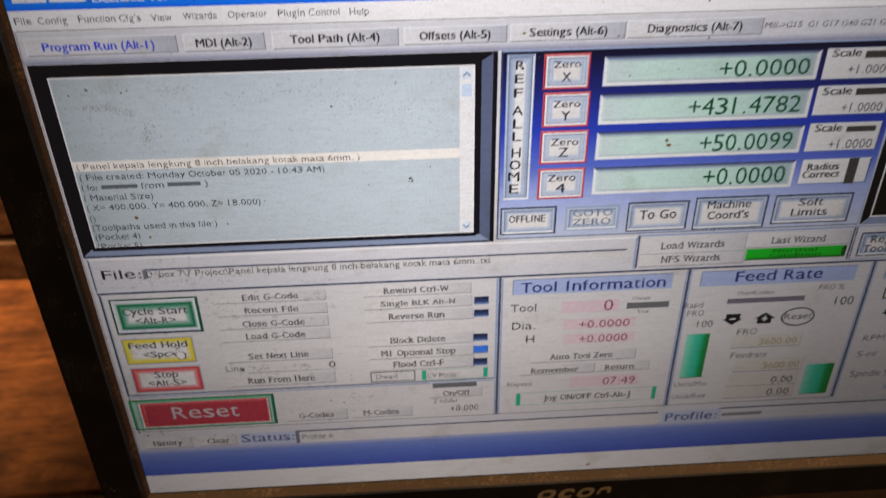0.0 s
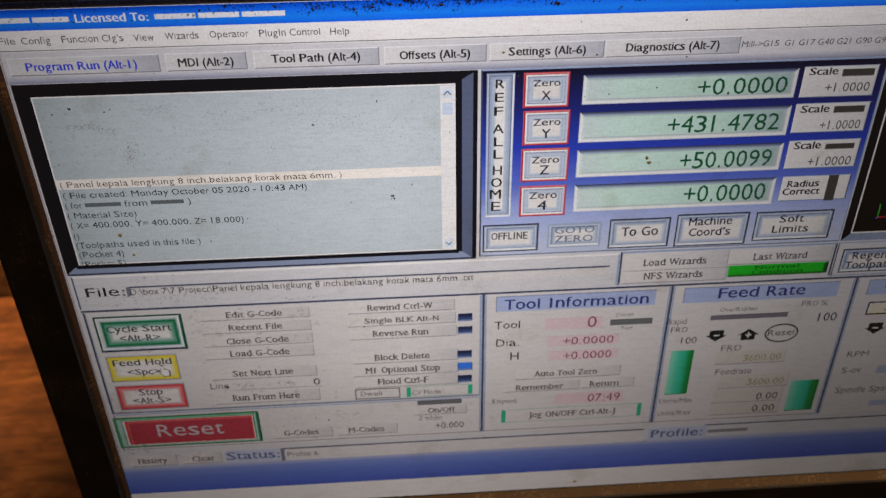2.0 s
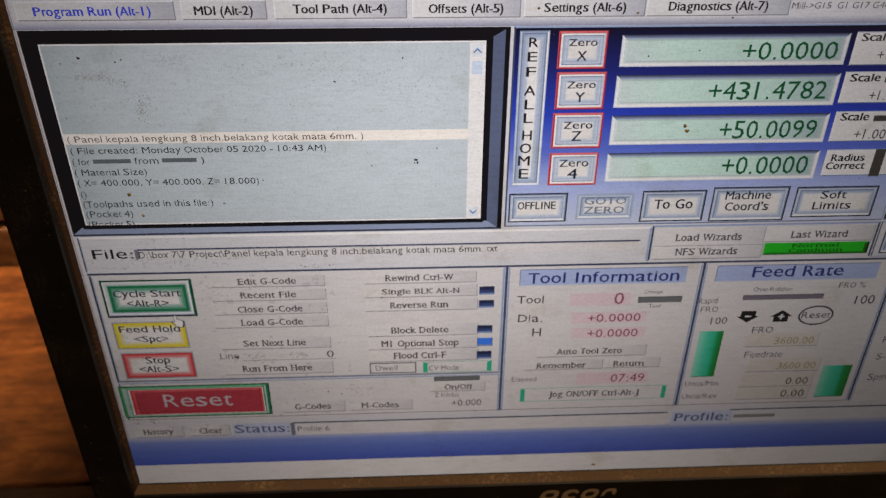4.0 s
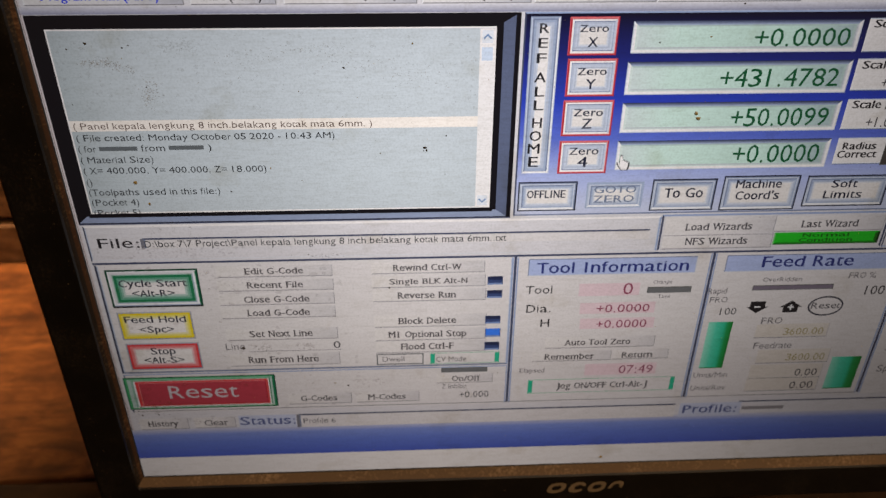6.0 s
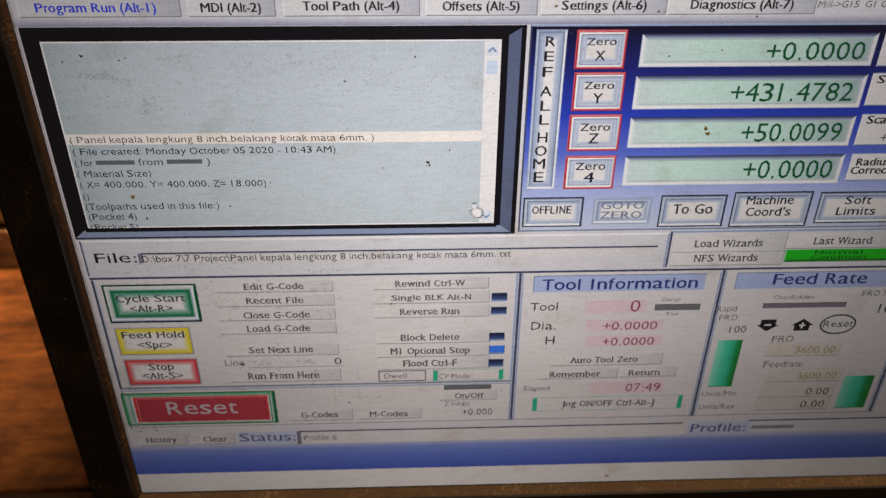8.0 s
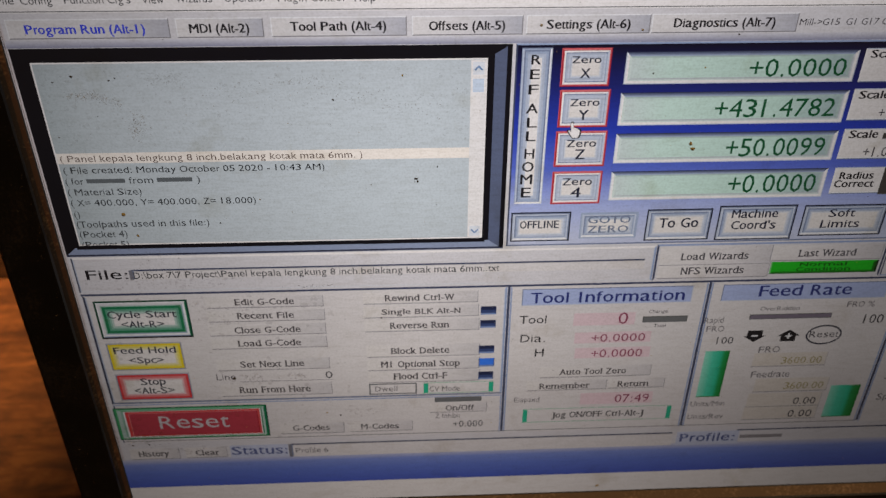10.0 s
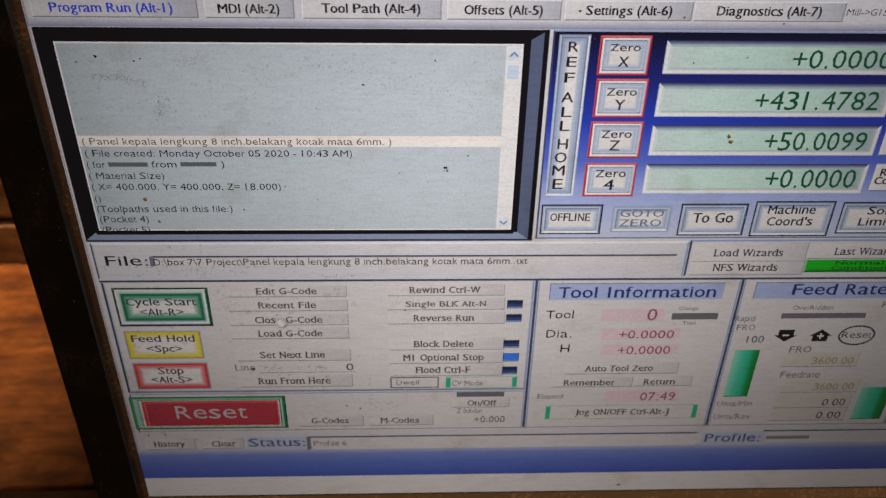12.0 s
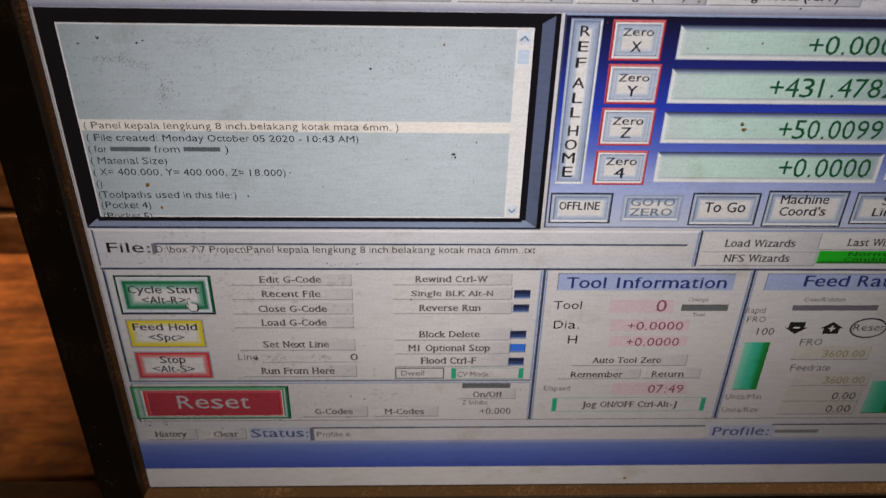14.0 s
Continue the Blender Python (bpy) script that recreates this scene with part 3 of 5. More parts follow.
def words(text, u0, u1, v, height, ink, bold=0.0, slant=0.0, level=5, face=None, slab=False):
    """Writing between u0 and u1 whose capitals are that high round the line v, all in mm; bold doubles the strokes sideways, slab adds serifs."""
    face = face or (WIDE if bold >= 0.02 else NARROW)
    spots, x = [], 0.0
    for c in text:
        if c == " ":
            x += 278 if face is NARROW else 352
            continue
        adv, lo, hi = face[c]
        spots.append((c, x + lo, x + hi))
        x += adv
    left, right = spots[0][1], max(r for _, _, r in spots)
    k = (u1 - u0) / (right - left)
    x_high = 0.725 if face is NARROW else 0.75
    widths = []
    for c, lo, hi in spots:
        xs = [p[0] for p in char(c)[0]]
        widths.append((hi - lo) * k / max(1e-6, max(xs) - min(xs)))
    usual = sorted(widths)[len(widths) // 2]
    verts, faces = [], []

    def put(px, py, y):
        verts.append(((px + slant * py) / 1000, y, (-v + py - height / 2) / 1000))

    for (c, lo, hi), sx in zip(spots, widths):
        pts, polys = char(c)
        sx = min((1.0 if c in "1Iil" else 1.3) * usual, max(0.72 * usual, sx))
        x0, x1 = min(p[0] for p in pts), max(p[0] for p in pts)
        mid = u0 + ((lo + hi) / 2 - left) * k
        for j, shift in enumerate((-bold, bold) if bold else (0.0,)):
            base, y = len(verts), -LAYER * (level + 0.4 * j)
            for px, py in pts:
                py /= CAP
                if c.islower() and py > 0:
                    py = py * x_high / X_HIGH if py <= X_HIGH else x_high + (py - X_HIGH) * (1 - x_high) / (TALL - X_HIGH)
                put(mid + (px - (x0 + x1) / 2) * sx + shift * height, py * height, y)
            faces += [tuple(base + i for i in f) for f in polys]
        if slab:
            w = (x1 - x0) * sx
            for mark in SERIFS.get(c, "").split():
                cx = mid - w / 2 + float(mark[:-1]) * w
                cz = {"b": 0.0, "x": x_high * height - 0.13 * height, "t": height * 0.87}[mark[-1]]
                base, y = len(verts), -LAYER * (level + 0.8)
                for px, py in ((-0.14, 0.0), (0.14, 0.0), (0.14, 0.12), (-0.14, 0.12)):
                    put(cx + px * height, cz + py * height, y)
                faces.append((base, base + 1, base + 2, base + 3))
    me = bpy.data.meshes.new("lettering")
    me.from_pydata(verts, [], faces)
    me.materials.append(ink)
    ob = new("lettering", me)
    ob.parent = screen
    return ob


def plain_bars(u0, u1, v, height, ink, count):
    """Writing that is not spelled out: one bar a word."""
    w = (u1 - u0) / count
    for i in range(count):
        plate("text_bar", u0 + w * i, v - height / 2, u0 + w * (i + 1) - (0.9 if i < count - 1 else 0), v + height / 2, 5, ink)


def tab(u0, u1):
    face = lit("tab", stops=((u0, (236, 232, 231)), (u0 + 0.55 * (u1 - u0), (228, 225, 227)), (u1, (194, 194, 203))), upright=False)
    plate("tab", u0, 15.7, u1, 21.9, 3, face, ((0.35, KEY_LIGHT, GREY_EDGE, GREY_EDGE, KEY_LIGHT),))


def ref_strip(u0, v0, u1, v1):
    plate("key", u0, v0, u1, v1, 3, KEY_FACE, ((0.3, SILVER_DARK, SILVER, KEY_LIGHT, KEY_MID), (0.45, KEY_MID, KEY_LIGHT, WHITE, SILVER), (0.5, SILVER_DARK, SILVER_DARK, KEY_MID, SILVER_DARK), (0.75, KEY_MID), (0.8, SILVER_MID), (0.5, SILVER)))


def zero_key(u0, v0, u1, v1):
    plate("key", u0, v0, u1, v1, 3, CREAM, label="silver key with a red rim", rims=((0.3, ZERO_RED, RED_DEEP, RED_DEEP, ZERO_RED), (0.35, RED_MID, ZERO_RED, ZERO_RED, RED_DEEP), (0.2, RED_DEEP, RED_PALE, RED_PALE, ZERO_RED), (0.6, WHITE, SILVER, WHITE, WHITE), (0.3, SILVER_DARK, KEY_MID, SILVER_DARK, KEY_MID), (0.6, SILVER_MID, SILVER, SILVER, SILVER_MID), (0.6, SILVER, SILVER_MID, SILVER_MID, SILVER), (0.4, SILVER_MID, SILVER, SILVER, SILVER_MID), (0.4, SILVER_PALE)))
    for u in (u0 + 1.75, u1 - 1.75):
        for v in (v0 + 1.75, v1 - 1.75):
            plate("rivet", u - 0.22, v - 0.22, u + 0.22, v + 0.22, 4, SILVER_DARK)


def read_out(u0, v0, u1, v1):
    rims = ((0.3, DRO_DARK, SILVER, SILVER, SILVER), (0.45, FRAME_RIM, WHITE, WHITE, KEY_LIGHT), (0.4, SILVER_DARK, WHITE, WHITE, WHITE), (0.4, KEY_MID, SILVER_PALE, DRO_PALE, DRO_PALE), (0.5, DRO_SHADE, DRO_MAUVE, DRO_MAUVE, DRO_PALE), ((0.5, 0.8, 0.5, 0.5), DRO_GREEN, DRO_SHADE, DRO_GREEN, DRO_GREEN))
    plate("read_out", u0, v0, u1, v1, 3, DRO_GREEN, label="pale green number field", rims=rims)


def white_card(u0, v0, u1, v1):
    plate("card", u0, v0, u1, v1, 3, KEY_FACE, ((0.35, SILVER, KEY_EDGE, SILVER_DARK, WHITE), (0.4, WHITE, SILVER, KEY_LIGHT, WHITE)))


def lamp_bar(u0, v0, u1, v1):
    plate("indicator_bar", u0, v0, u1, v1, 4, LAMP_DEEP if v0 < 100 else LAMP_MAUVE if u0 > 250 else LAMP_GREY, ((0.3, LAMP_OLIVE, LAMP_OLIVE, LAMP_GREY, LAMP_OLIVE),))


def steel_key(u0, v0, u1, v1, pale=False):
    edge = KEY_MID if pale else KEY_EDGE
    plate("key", u0, v0, u1, v1, 3, CREAM, ((0.52, edge, edge, edge, edge), (0.4, KEY_MID if pale else SILVER_DARK, KEY_MID if pale else SILVER_DARK, KEY_LIGHT, SILVER_MID), (0.5, SILVER, SILVER, KEY_LIGHT, SILVER), (0.45, SILVER_DARK, KEY_MID, KEY_MID, SILVER_DARK), (0.5, KEY_MID, SILVER_MID, SILVER_MID, KEY_MID), (0.5, SILVER_MID, SILVER, SILVER, SILVER_MID), (0.5, SILVER_PALE)))


def flat_key(u0, v0, u1, v1):
    face = lit("flat_key", stops=((u0, (238, 233, 230)), (u0 + 0.6 * (u1 - u0), (234, 229, 228)), (u1, (218, 214, 215))), upright=False)
    plate("key", u0, v0, u1, v1, 3, face, ((0.22, face, GREY_EDGE, GREY_EDGE, face), (0.25, face, face, PALE_EDGE, face)))


def condition_bar(u0, v0, u1, v1):
    plate("condition_bar", u0, 110.2, u1, 115.7, 3, GO_GREEN, (((0.4, 0.9, 0.6, 0.6), GO_GREEN, GO_BLACK, GO_DEEP, GO_PALE), ((0.4, 1.0, 0.5, 0.8), GO_GREEN, GO_DEEP, GO_MID, GO_GREEN)))


def heading_bar(u0, v0, u1, v1):
    plate("heading_bar", u0, 120.2, u1, 128.0, 3, HEADING, ((0.35, SILVER_DARK, SILVER, SILVER, SILVER_DARK),))


def pink_field(u0, v0, u1, v1):
    plate("field", u0, v0, u1, v1, 3, PINK, ((0.5, FACE_LOW),))


def blue_field(u0, v0, u1, v1):
    plate("field", u0, v0, u1 + 15, v1 + 0.8, 3, FIELD_BLUE)


def lit_box(u0, v0, u1, v1):
    plate("lamp_box", u0, v0, u1, v1, 3, FACE_LOW, ((0.3, GREEN_SOFT, BAR_DEEP, GREEN_SOFT, BAR_GREEN),))
    plate("lamp", u0, v0 + 0.4, u0 + 1.9, v1 - 0.4, 4, BAR_GREEN)
    plate("lamp", u1 - 1.9, v0 + 0.4, u1, v1 - 0.4, 4, BAR_GREEN)


def ring_key(u0, v0, u1, v1):
    plate("key", u0, v0 - 0.7, u1, v1 + 0.1, 3, KEY_FACE, label="white key with a green rim", rims=((0.8, GREEN_DARK, GREEN_DARK, INK, GREEN_DARK), (0.45, KEY_LIGHT, GREEN_RING, KEY_MID, KEY_LIGHT), (0.85, FACE, KEY_LIGHT, KEY_LIGHT, FACE), (0.3, GREEN_PALE, KEY_MID, KEY_MID, GREEN_PALE), (0.3, GREEN_SOFT_FACE), (1.1, GREEN_RING), (0.8, GREEN_MID), (0.7, GREEN_SOFT_FACE), (0.8, GREEN_PALE)))


def edge_key(mat, u0, v0, u1, v1):
    mid, between_soft, soft = (YELLOW_MID, YELLOW_SOFT, YELLOW_PALE) if mat is YELLOW else (RED_MID, RED_SOFT, RED_PALE)
    plate("key", u0 - 0.35, v0 - 0.35, u1 + 0.35, v1 + 0.35, 3, KEY_FACE, label="white key with a yellow rim" if mat is YELLOW else "white key with a red rim", rims=((0.35, PALE_EDGE), (0.3, KEY_MID, SILVER_DARK, SILVER_DARK, SILVER_DARK), (0.9, mat), (0.7, mid), (0.5, between_soft), (0.7, soft)))


def reset_key(u0, v0, u1, v1):
    rims = (((0.4, 0.5, 0.4, 0.5), GREEN_DARK, GREEN_DARK, GREEN_DARK, GREEN_RING), ((0.6, 0.9, 0.5, 0.9), GREEN_RIM, GREEN_RING, GREEN_RIM, GREEN_RIM), ((0.7, 0.8, 0.4, 1.5), GREEN_SOFT, GREEN_PALE, FACE_LOW, GREEN_PALE),
            ((0.3, 0.5, 0.2, 0.9), GREEN_RIM, GREEN_RING, GREEN_RING, GREEN_SOFT_FACE), ((0.35, 0.4, 0.25, 0.7), RED_PALE, WHITE, WHITE, KEY_LIGHT), ((0.7, 0.9, 0.5, 1.2), RED, RED_BRIGHT, RED_BRIGHT, RED), ((0.3, 0.4, 0.3, 0.4), RED_MID, RED_DEEP, RED_DEEP, RED_MID))
    plate("key", u0, v0, u1, v1, 3, RED_FACE, label="large red key with a green rim", rims=rims)


def entry_line(u0, v0, u1, v1):
    if u0 > 200:
        plate("field", u0, v0, u1, v1, 2, BEIGE, ((0.3, FACE_LOW, PALE_EDGE, PALE_EDGE, FACE_LOW),))
    line("entry_line", u0, v1, u1, v1, 0.25, GREY_EDGE)


def led(u0, v0, u1, v1, lit=False):
    h = v1 - v0
    plate("indicator", u0, v0, u1, v1, 4, LED_LIT if lit else LED_DARK, ((0.3, LED_LIT if lit else LED_TOP, LED_DARK, LED_FOOT, LED_DARK),))
    if not lit:
        plate("indicator_shade", u0 + 0.2, v0 + 0.1, u1 - 0.2, v0 + h * 0.42, 5, LED_TOP)
    plate("indicator_foot", u0 + 0.2, v0 + h * 0.78, u1 - 0.2, v1 - 0.05, 5, LED_FOOT)


def dwell_box(u0, v0, u1, v1):
    plate("lamp_box", u0, v0, u1, v1, 3, FACE_LOW, ((0.55, LAMP_GREY),))


def sunk_field(u0, v0, u1, v1):
    plate("field", u0, v0, u1, v1, 3, FACE_LOW, (((0.65, 0.4, 0.3, 0.9), LINE_NAVY, FACE_LOW, FACE_LOW, SILVER_DARK), ((0.3, 0.1, 0.1, 0.1), PALE_EDGE, FACE_LOW, FACE_LOW, FACE_LOW)))
    plate("field_edge", u0 - 0.9, v0 + 0.2, u0 + 0.4, v1, 4, FIELD_EDGE)


def soft_blue(u0, v0, u1, v1):
    plate("caption", u0, v0, u1, v1, 3, SOFT_BLUE)


def arrow_key(u, v, way):
    bm = bmesh.new()
    y = -LAYER * 4
    pts = ((-3.1, 2.7), (3.1, 2.7), (3.1, 0.0), (4.6, 0.0), (0, -3.2), (-4.6, 0.0), (-3.1, 0.0))
    bm.faces.new([bm.verts.new(((u + a) / 1000, y, (-v + (b if way < 0 else -b)) / 1000)) for a, b in pts])
    part("arrow_key", bm, INK, screen)
    line("sign", u - 1.3, v, u + 1.3, v, 0.7, KEY_LIGHT, 5)
    if way > 0:
        line("sign", u, v - 1.4, u, v + 1.4, 0.7, KEY_LIGHT, 5)


def reset_ring(u, v):
    bm = bmesh.new()
    y = -LAYER * 4
    a = [bm.verts.new(((u + 7.4 * math.cos(i * math.pi / 18)) / 1000, y, (-v + 5.0 * math.sin(i * math.pi / 18)) / 1000)) for i in range(36)]
    b = [bm.verts.new(((u + 6.65 * math.cos(i * math.pi / 18)) / 1000, y, (-v + 4.25 * math.sin(i * math.pi / 18)) / 1000)) for i in range(36)]
    for i in range(36):
        bm.faces.new((a[i], a[(i + 1) % 36], b[(i + 1) % 36], b[i]))
    part("ring_key", bm, SLATE_INK, screen)


def green_bar(u0, v0, u1, v1):
    face = LEVEL_LEFT if u0 < 280 else LEVEL_RIGHT
    plate("level_bar", u0, v0, u1, v1, 3, face, label="green level bar", rims=((0.4, face, BAR_DEEP, BAR_DEEP, face),))


W = PANEL_W
# large areas
plate("title_bar", 0, 0, W, 6.8, 1, TITLE)
plate("menu_bar", 0, 6.8, W, 13.3, 1, WHITE)
plate("tab_strip", 0, 13.3, W, 24.6, 1, FACE, ((0.3, LAMP_GREY, FACE, SILVER_DARK, FACE), (0.3, WHITE, FACE, LINE_BLUE, FACE)))
plate("strip_shade", 0, 22.2, W, 24.7, 2, lit("strip_shade", stops=((22.2, (224, 222, 229)), (24.7, (150, 152, 176)))))
plate("list_frame", 0.75, 24.9, 159.3, 101.6, 1, FRAME_DARK, (((0.4, 0.3, 0.5, 0.3), FRAME_DARK, FRAME_DARK, LINE_NAVY, SILVER_DARK), ((0.4, 1.3, 0.3, 0.4), FRAME_DARK), ((2.4, 4.0, 2.9, 3.4), FRAME_DARK, FRAME_RIM, FRAME_SILL, FRAME_DARK)))
plate("code_list", 6.5, 29.4, 151.4, 96.9, 2, LIST, ((0.5, WHITE, WHITE, WHITE, WHITE),))
plate("picked_line", 7.0, 60.7, 146.0, 64.6, 3, HIGHLIGHT)
plate("scroll_bar", 146.0, 30.0, 151.0, 96.5, 3, SCROLL)
plate("scroll_thumb", 146.4, 36.0, 150.7, 41.2, 4, SCROLL_BLUE, ((0.3, WHITE),))
plate("scroll_key", 146.4, 30.3, 150.7, 35.2, 4, SCROLL_KEY, ((0.3, WHITE),))
plate("scroll_key", 146.4, 91.4, 150.7, 96.2, 4, SCROLL_KEY, ((0.3, WHITE),))
for v, s in ((32.7, 1), (93.9, -1)):
    line("chevron", 147.3, v + 0.7 * s, 148.65, v - 0.7 * s, 0.55, SCROLL_INK, 5)
    line("chevron", 148.45, v - 0.7 * s, 149.8, v + 0.7 * s, 0.55, SCROLL_INK, 5)
plate("list_foot", 5.6, 97.0, 152.4, 98.4, 6, FRAME_DARK)
plate("axis_panel", 160.4, 24.8, 306.0, 100.8, 1, DRO_BLUE, ((0.6, LINE_BLUE, LINE_BLUE, SILVER_DARK, LINE_NAVY),))
plate("file_panel", 2.0, 102.0, 217.0, 117.6, 1, FACE, (((0.5, 0.6, 0.5, 0.5), WHITE, LINE_BLUE, FACE, SLATE_LINE), (0.35, WHITE, SILVER, SILVER_PALE, SILVER_MID)))
plate("wizard_panel", 217.2, 101.4, 305.8, 117.6, 1, FACE, ((0.8, LINE_BLUE, LINE_NAVY, FACE, LINE_NAVY),))
plate("run_panel", 2.4, 119.0, 161.8, 172.6, 1, FACE_LOW, (((0.4, 0.7, 0.7, 0.8), FACE_LOW, LINE_BLUE, SILVER_DARK, SLATE_LINE), ((0.3, 0.3, 0.3, 0.5), FACE_LOW, SILVER, PALE_EDGE, SILVER_MID)))
plate("code_panel", 2.6, 173.2, 161.8, 194.6, 1, FACE_LOW, ((0.5, LINE_BLUE, LINE_BLUE, FACE_LOW, LINE_NAVY),))
plate("tool_panel", 163.2, 119.0, 239.8, 194.6, 1, FACE_LOW, ((0.6, FACE_LOW, LINE_BLUE, FACE_LOW, LINE_BLUE),))
plate("feed_panel", 241.2, 119.0, 317.6, 194.6, 1, FACE_LOW, ((0.6, FACE_LOW, LINE_BLUE, FACE_LOW, LINE_BLUE),))
plate("spindle_panel", 319.0, 119.0, 395.5, 194.6, 1, FACE_LOW, ((0.6, FACE_LOW, LINE_BLUE, FACE_LOW, LINE_BLUE),))
for u in (162.5, 240.5, 318.3):
    line("divider", u, 118.6, u, 193.6, 1.0, LINE_NAVY, 2)
line("rule", 2.0, 118.5, 404, 118.5, 0.9, LINE_NAVY, 2)
line("rule", 3, 193.7, 317.5, 193.7, 0.4, GREY_EDGE, 2)
line("rule", 266.0, 197.4, 404.0, 197.4, 0.7, LINE_NAVY, 2)
plate("colour_band", 0, 204.4, W, 221.6, 1, BAND)
plate("foot_strip", 0, 221.6, W, 233.0, 1, STRIP)
plate("left_edge", 0, 13.3, 1.1, 204.6, 2, lit("left_edge", 222, 212, 212))
line("hair_line", 0.42, 13.3, 0.42, 204.6, 0.16, lit("hair_line", 112, 84, 70))
plate("path_frame", 306.4, 24.8, W - 2, 100.8, 1, BLACK, ((3.4, FRAME_DARK, FRAME_RIM, FRAME_SILL, FRAME_DARK), (0.6, WHITE)))
plate("regen_panel", 306.2, 101.4, W - 2, 117.6, 1, FACE, ((0.5, LINE_BLUE, LINE_NAVY, LINE_BLUE, LINE_NAVY),))
# tool path drawing
words("Tool", 312.6, 321.5, 33.4, 3.4, WHITE, bold=0.045)
line("axis", 318.9, 90.4, 318.6, 84.4, 0.5, TP_GREEN)
line("axis", 318.9, 90.4, 326.5, 90.0, 0.5, TP_RED)
line("path", 326.5, 90.0, 333.2, 87.0, 0.5, TP_RED)
line("path", 333.2, 87.0, 348.0, 80.0, 0.5, TP_RED)
line("axis", 318.9, 90.4, 318.2, 91.0, 0.6, TP_BLUE)
line("path", 330.5, 85.8, 330.5, 62.0, 0.45, TP_BLUE)
line("path", 330.5, 85.8, 352.0, 84.0, 0.45, TP_BLUE)
line("path", 326.5, 96.0, 326.0, 50.0, 0.2, GREY_INK)
# words that stay plain: makers' names
plain_bars(2.6, 25.8, 3.4, 1.7, TITLE_INK, 2)
plain_bars(53.2, 95.5, 3.4, 1.7, TITLE_INK, 3)
plain_bars(14.9, 27.9, 71.1, 1.6, LIST_BAR, 1)
plain_bars(38.7, 50.7, 71.0, 1.6, LIST_BAR, 1)
plain_bars(267.9, 286.8, 201.2, 1.9, BAR_FAINT, 1)
words("File", 1.4, 6.9, 10.0, 2.23, MENU_INK)

# title bar, menu and tabs
words('Licensed To:', 27.84, 51.12, 3.24, 2.66, TITLE_INK, bold=0.045)
words('Config', 8.8, 18.23, 10.07, 2.23, MENU_INK)
words("Function Cfg's", 21.82, 41.76, 9.91, 2.24, MENU_INK)
words('View', 45.08, 51.66, 10.06, 2.25, MENU_INK)
words('Wizards', 55.39, 66.34, 9.82, 2.25, MENU_INK)
words('Operator', 69.89, 82.62, 9.71, 2.26, MENU_INK)
words('PlugIn Control', 86.17, 106.31, 9.8, 2.26, MENU_INK)
words('Help', 109.65, 116.03, 9.93, 2.27, MENU_INK)
tab(2.36, 51.92)
words('Program Run (Alt-1)', 8, 44.28, 18.85, 2.81, BLUE_INK, bold=0.042, face=NARROW)
tab(53.93, 80.86)
words('MDI (Alt-2)', 58.04, 76.33, 18.94, 2.83, INK, bold=0.042, face=NARROW)
tab(83.13, 125.5)
words('Tool Path (Alt-4)', 89.23, 118.95, 18.6, 2.85, INK, bold=0.042, face=NARROW)
tab(127.12, 162.2)
words('Offsets (Alt-5)', 132.5, 156.4, 18.81, 2.87, INK, bold=0.042, face=NARROW)
tab(163.24, 202.88)
words('Settings (Alt-6)', 169.66, 196.38, 18.71, 2.89, INK, bold=0.042, face=NARROW)
tab(203.26, 250.57)
words('Diagnostics (Alt-7)', 210.54, 243.14, 18.6, 2.91, INK, bold=0.042, face=NARROW)
words('Mill->G15  G1 G17 G40 G21 G90 G94 G54', 251.13, 310.88, 18.71, 2.1, GREY_INK, slant=0.05)

# g-code list
words('( Panel kepala lengkung 8 inch.belakang kotak mata 6mm. )', 8.05, 109.4, 62.66, 2.33, ROW_INK)
words('( File created: Monday October 05 2020 - 10:43 AM)', 8.07, 96.2, 66.99, 2.37, LIST_INK)
words('( Material Size)', 7.66, 32.62, 75.31, 2.44, LIST_INK)
words('( X= 400.000, Y= 400.000, Z= 18.000)', 7.71, 71.37, 79.49, 2.48, LIST_INK)
words('()', 7.77, 9.67, 83.97, 2.52, LIST_INK)
words('(Toolpaths used in this file:)', 7.68, 53.95, 88.08, 2.56, LIST_INK)
words('(Pocket 4)', 7.82, 24.48, 92.17, 2.6, LIST_INK)
words('(Pocket 5)', 7.73, 24.33, 96.5, 2.64, LIST_INK)
words('( for', 7.79, 13.74, 71.16, 2.4, LIST_INK)
words('from', 29.19, 37.4, 71.03, 2.4, LIST_INK)
words(')', 52.18, 53.3, 70.93, 2.41, LIST_INK)

# axis read-outs
ref_strip(162.4, 26.22, 172.3, 83.1)
words('R', 165.57, 168.67, 30.1, 3.23, INK, bold=0.02, face=WIDE)
words('E', 165.38, 168.51, 35.01, 3.3, INK, bold=0.02, face=WIDE)
words('F', 165.22, 168.37, 40.21, 3.37, INK, bold=0.02, face=WIDE)
words('A', 164.82, 168.74, 46.87, 3.47, INK, bold=0.02, face=WIDE)
words('L', 165.34, 168.55, 51.93, 3.54, INK, bold=0.02, face=WIDE)
words('L', 165.29, 168.53, 56.9, 3.61, INK, bold=0.02, face=WIDE)
words('H', 165.19, 168.47, 63.41, 3.71, INK, bold=0.02, face=WIDE)
words('O', 164.55, 168.61, 68.41, 3.78, INK, bold=0.02, face=WIDE)
words('M', 164.25, 168.35, 73.29, 3.85, INK, bold=0.02, face=WIDE)
words('E', 164.75, 168.11, 78.48, 3.93, INK, bold=0.02, face=WIDE)
zero_key(175.36, 26.45, 191.73, 39.43)
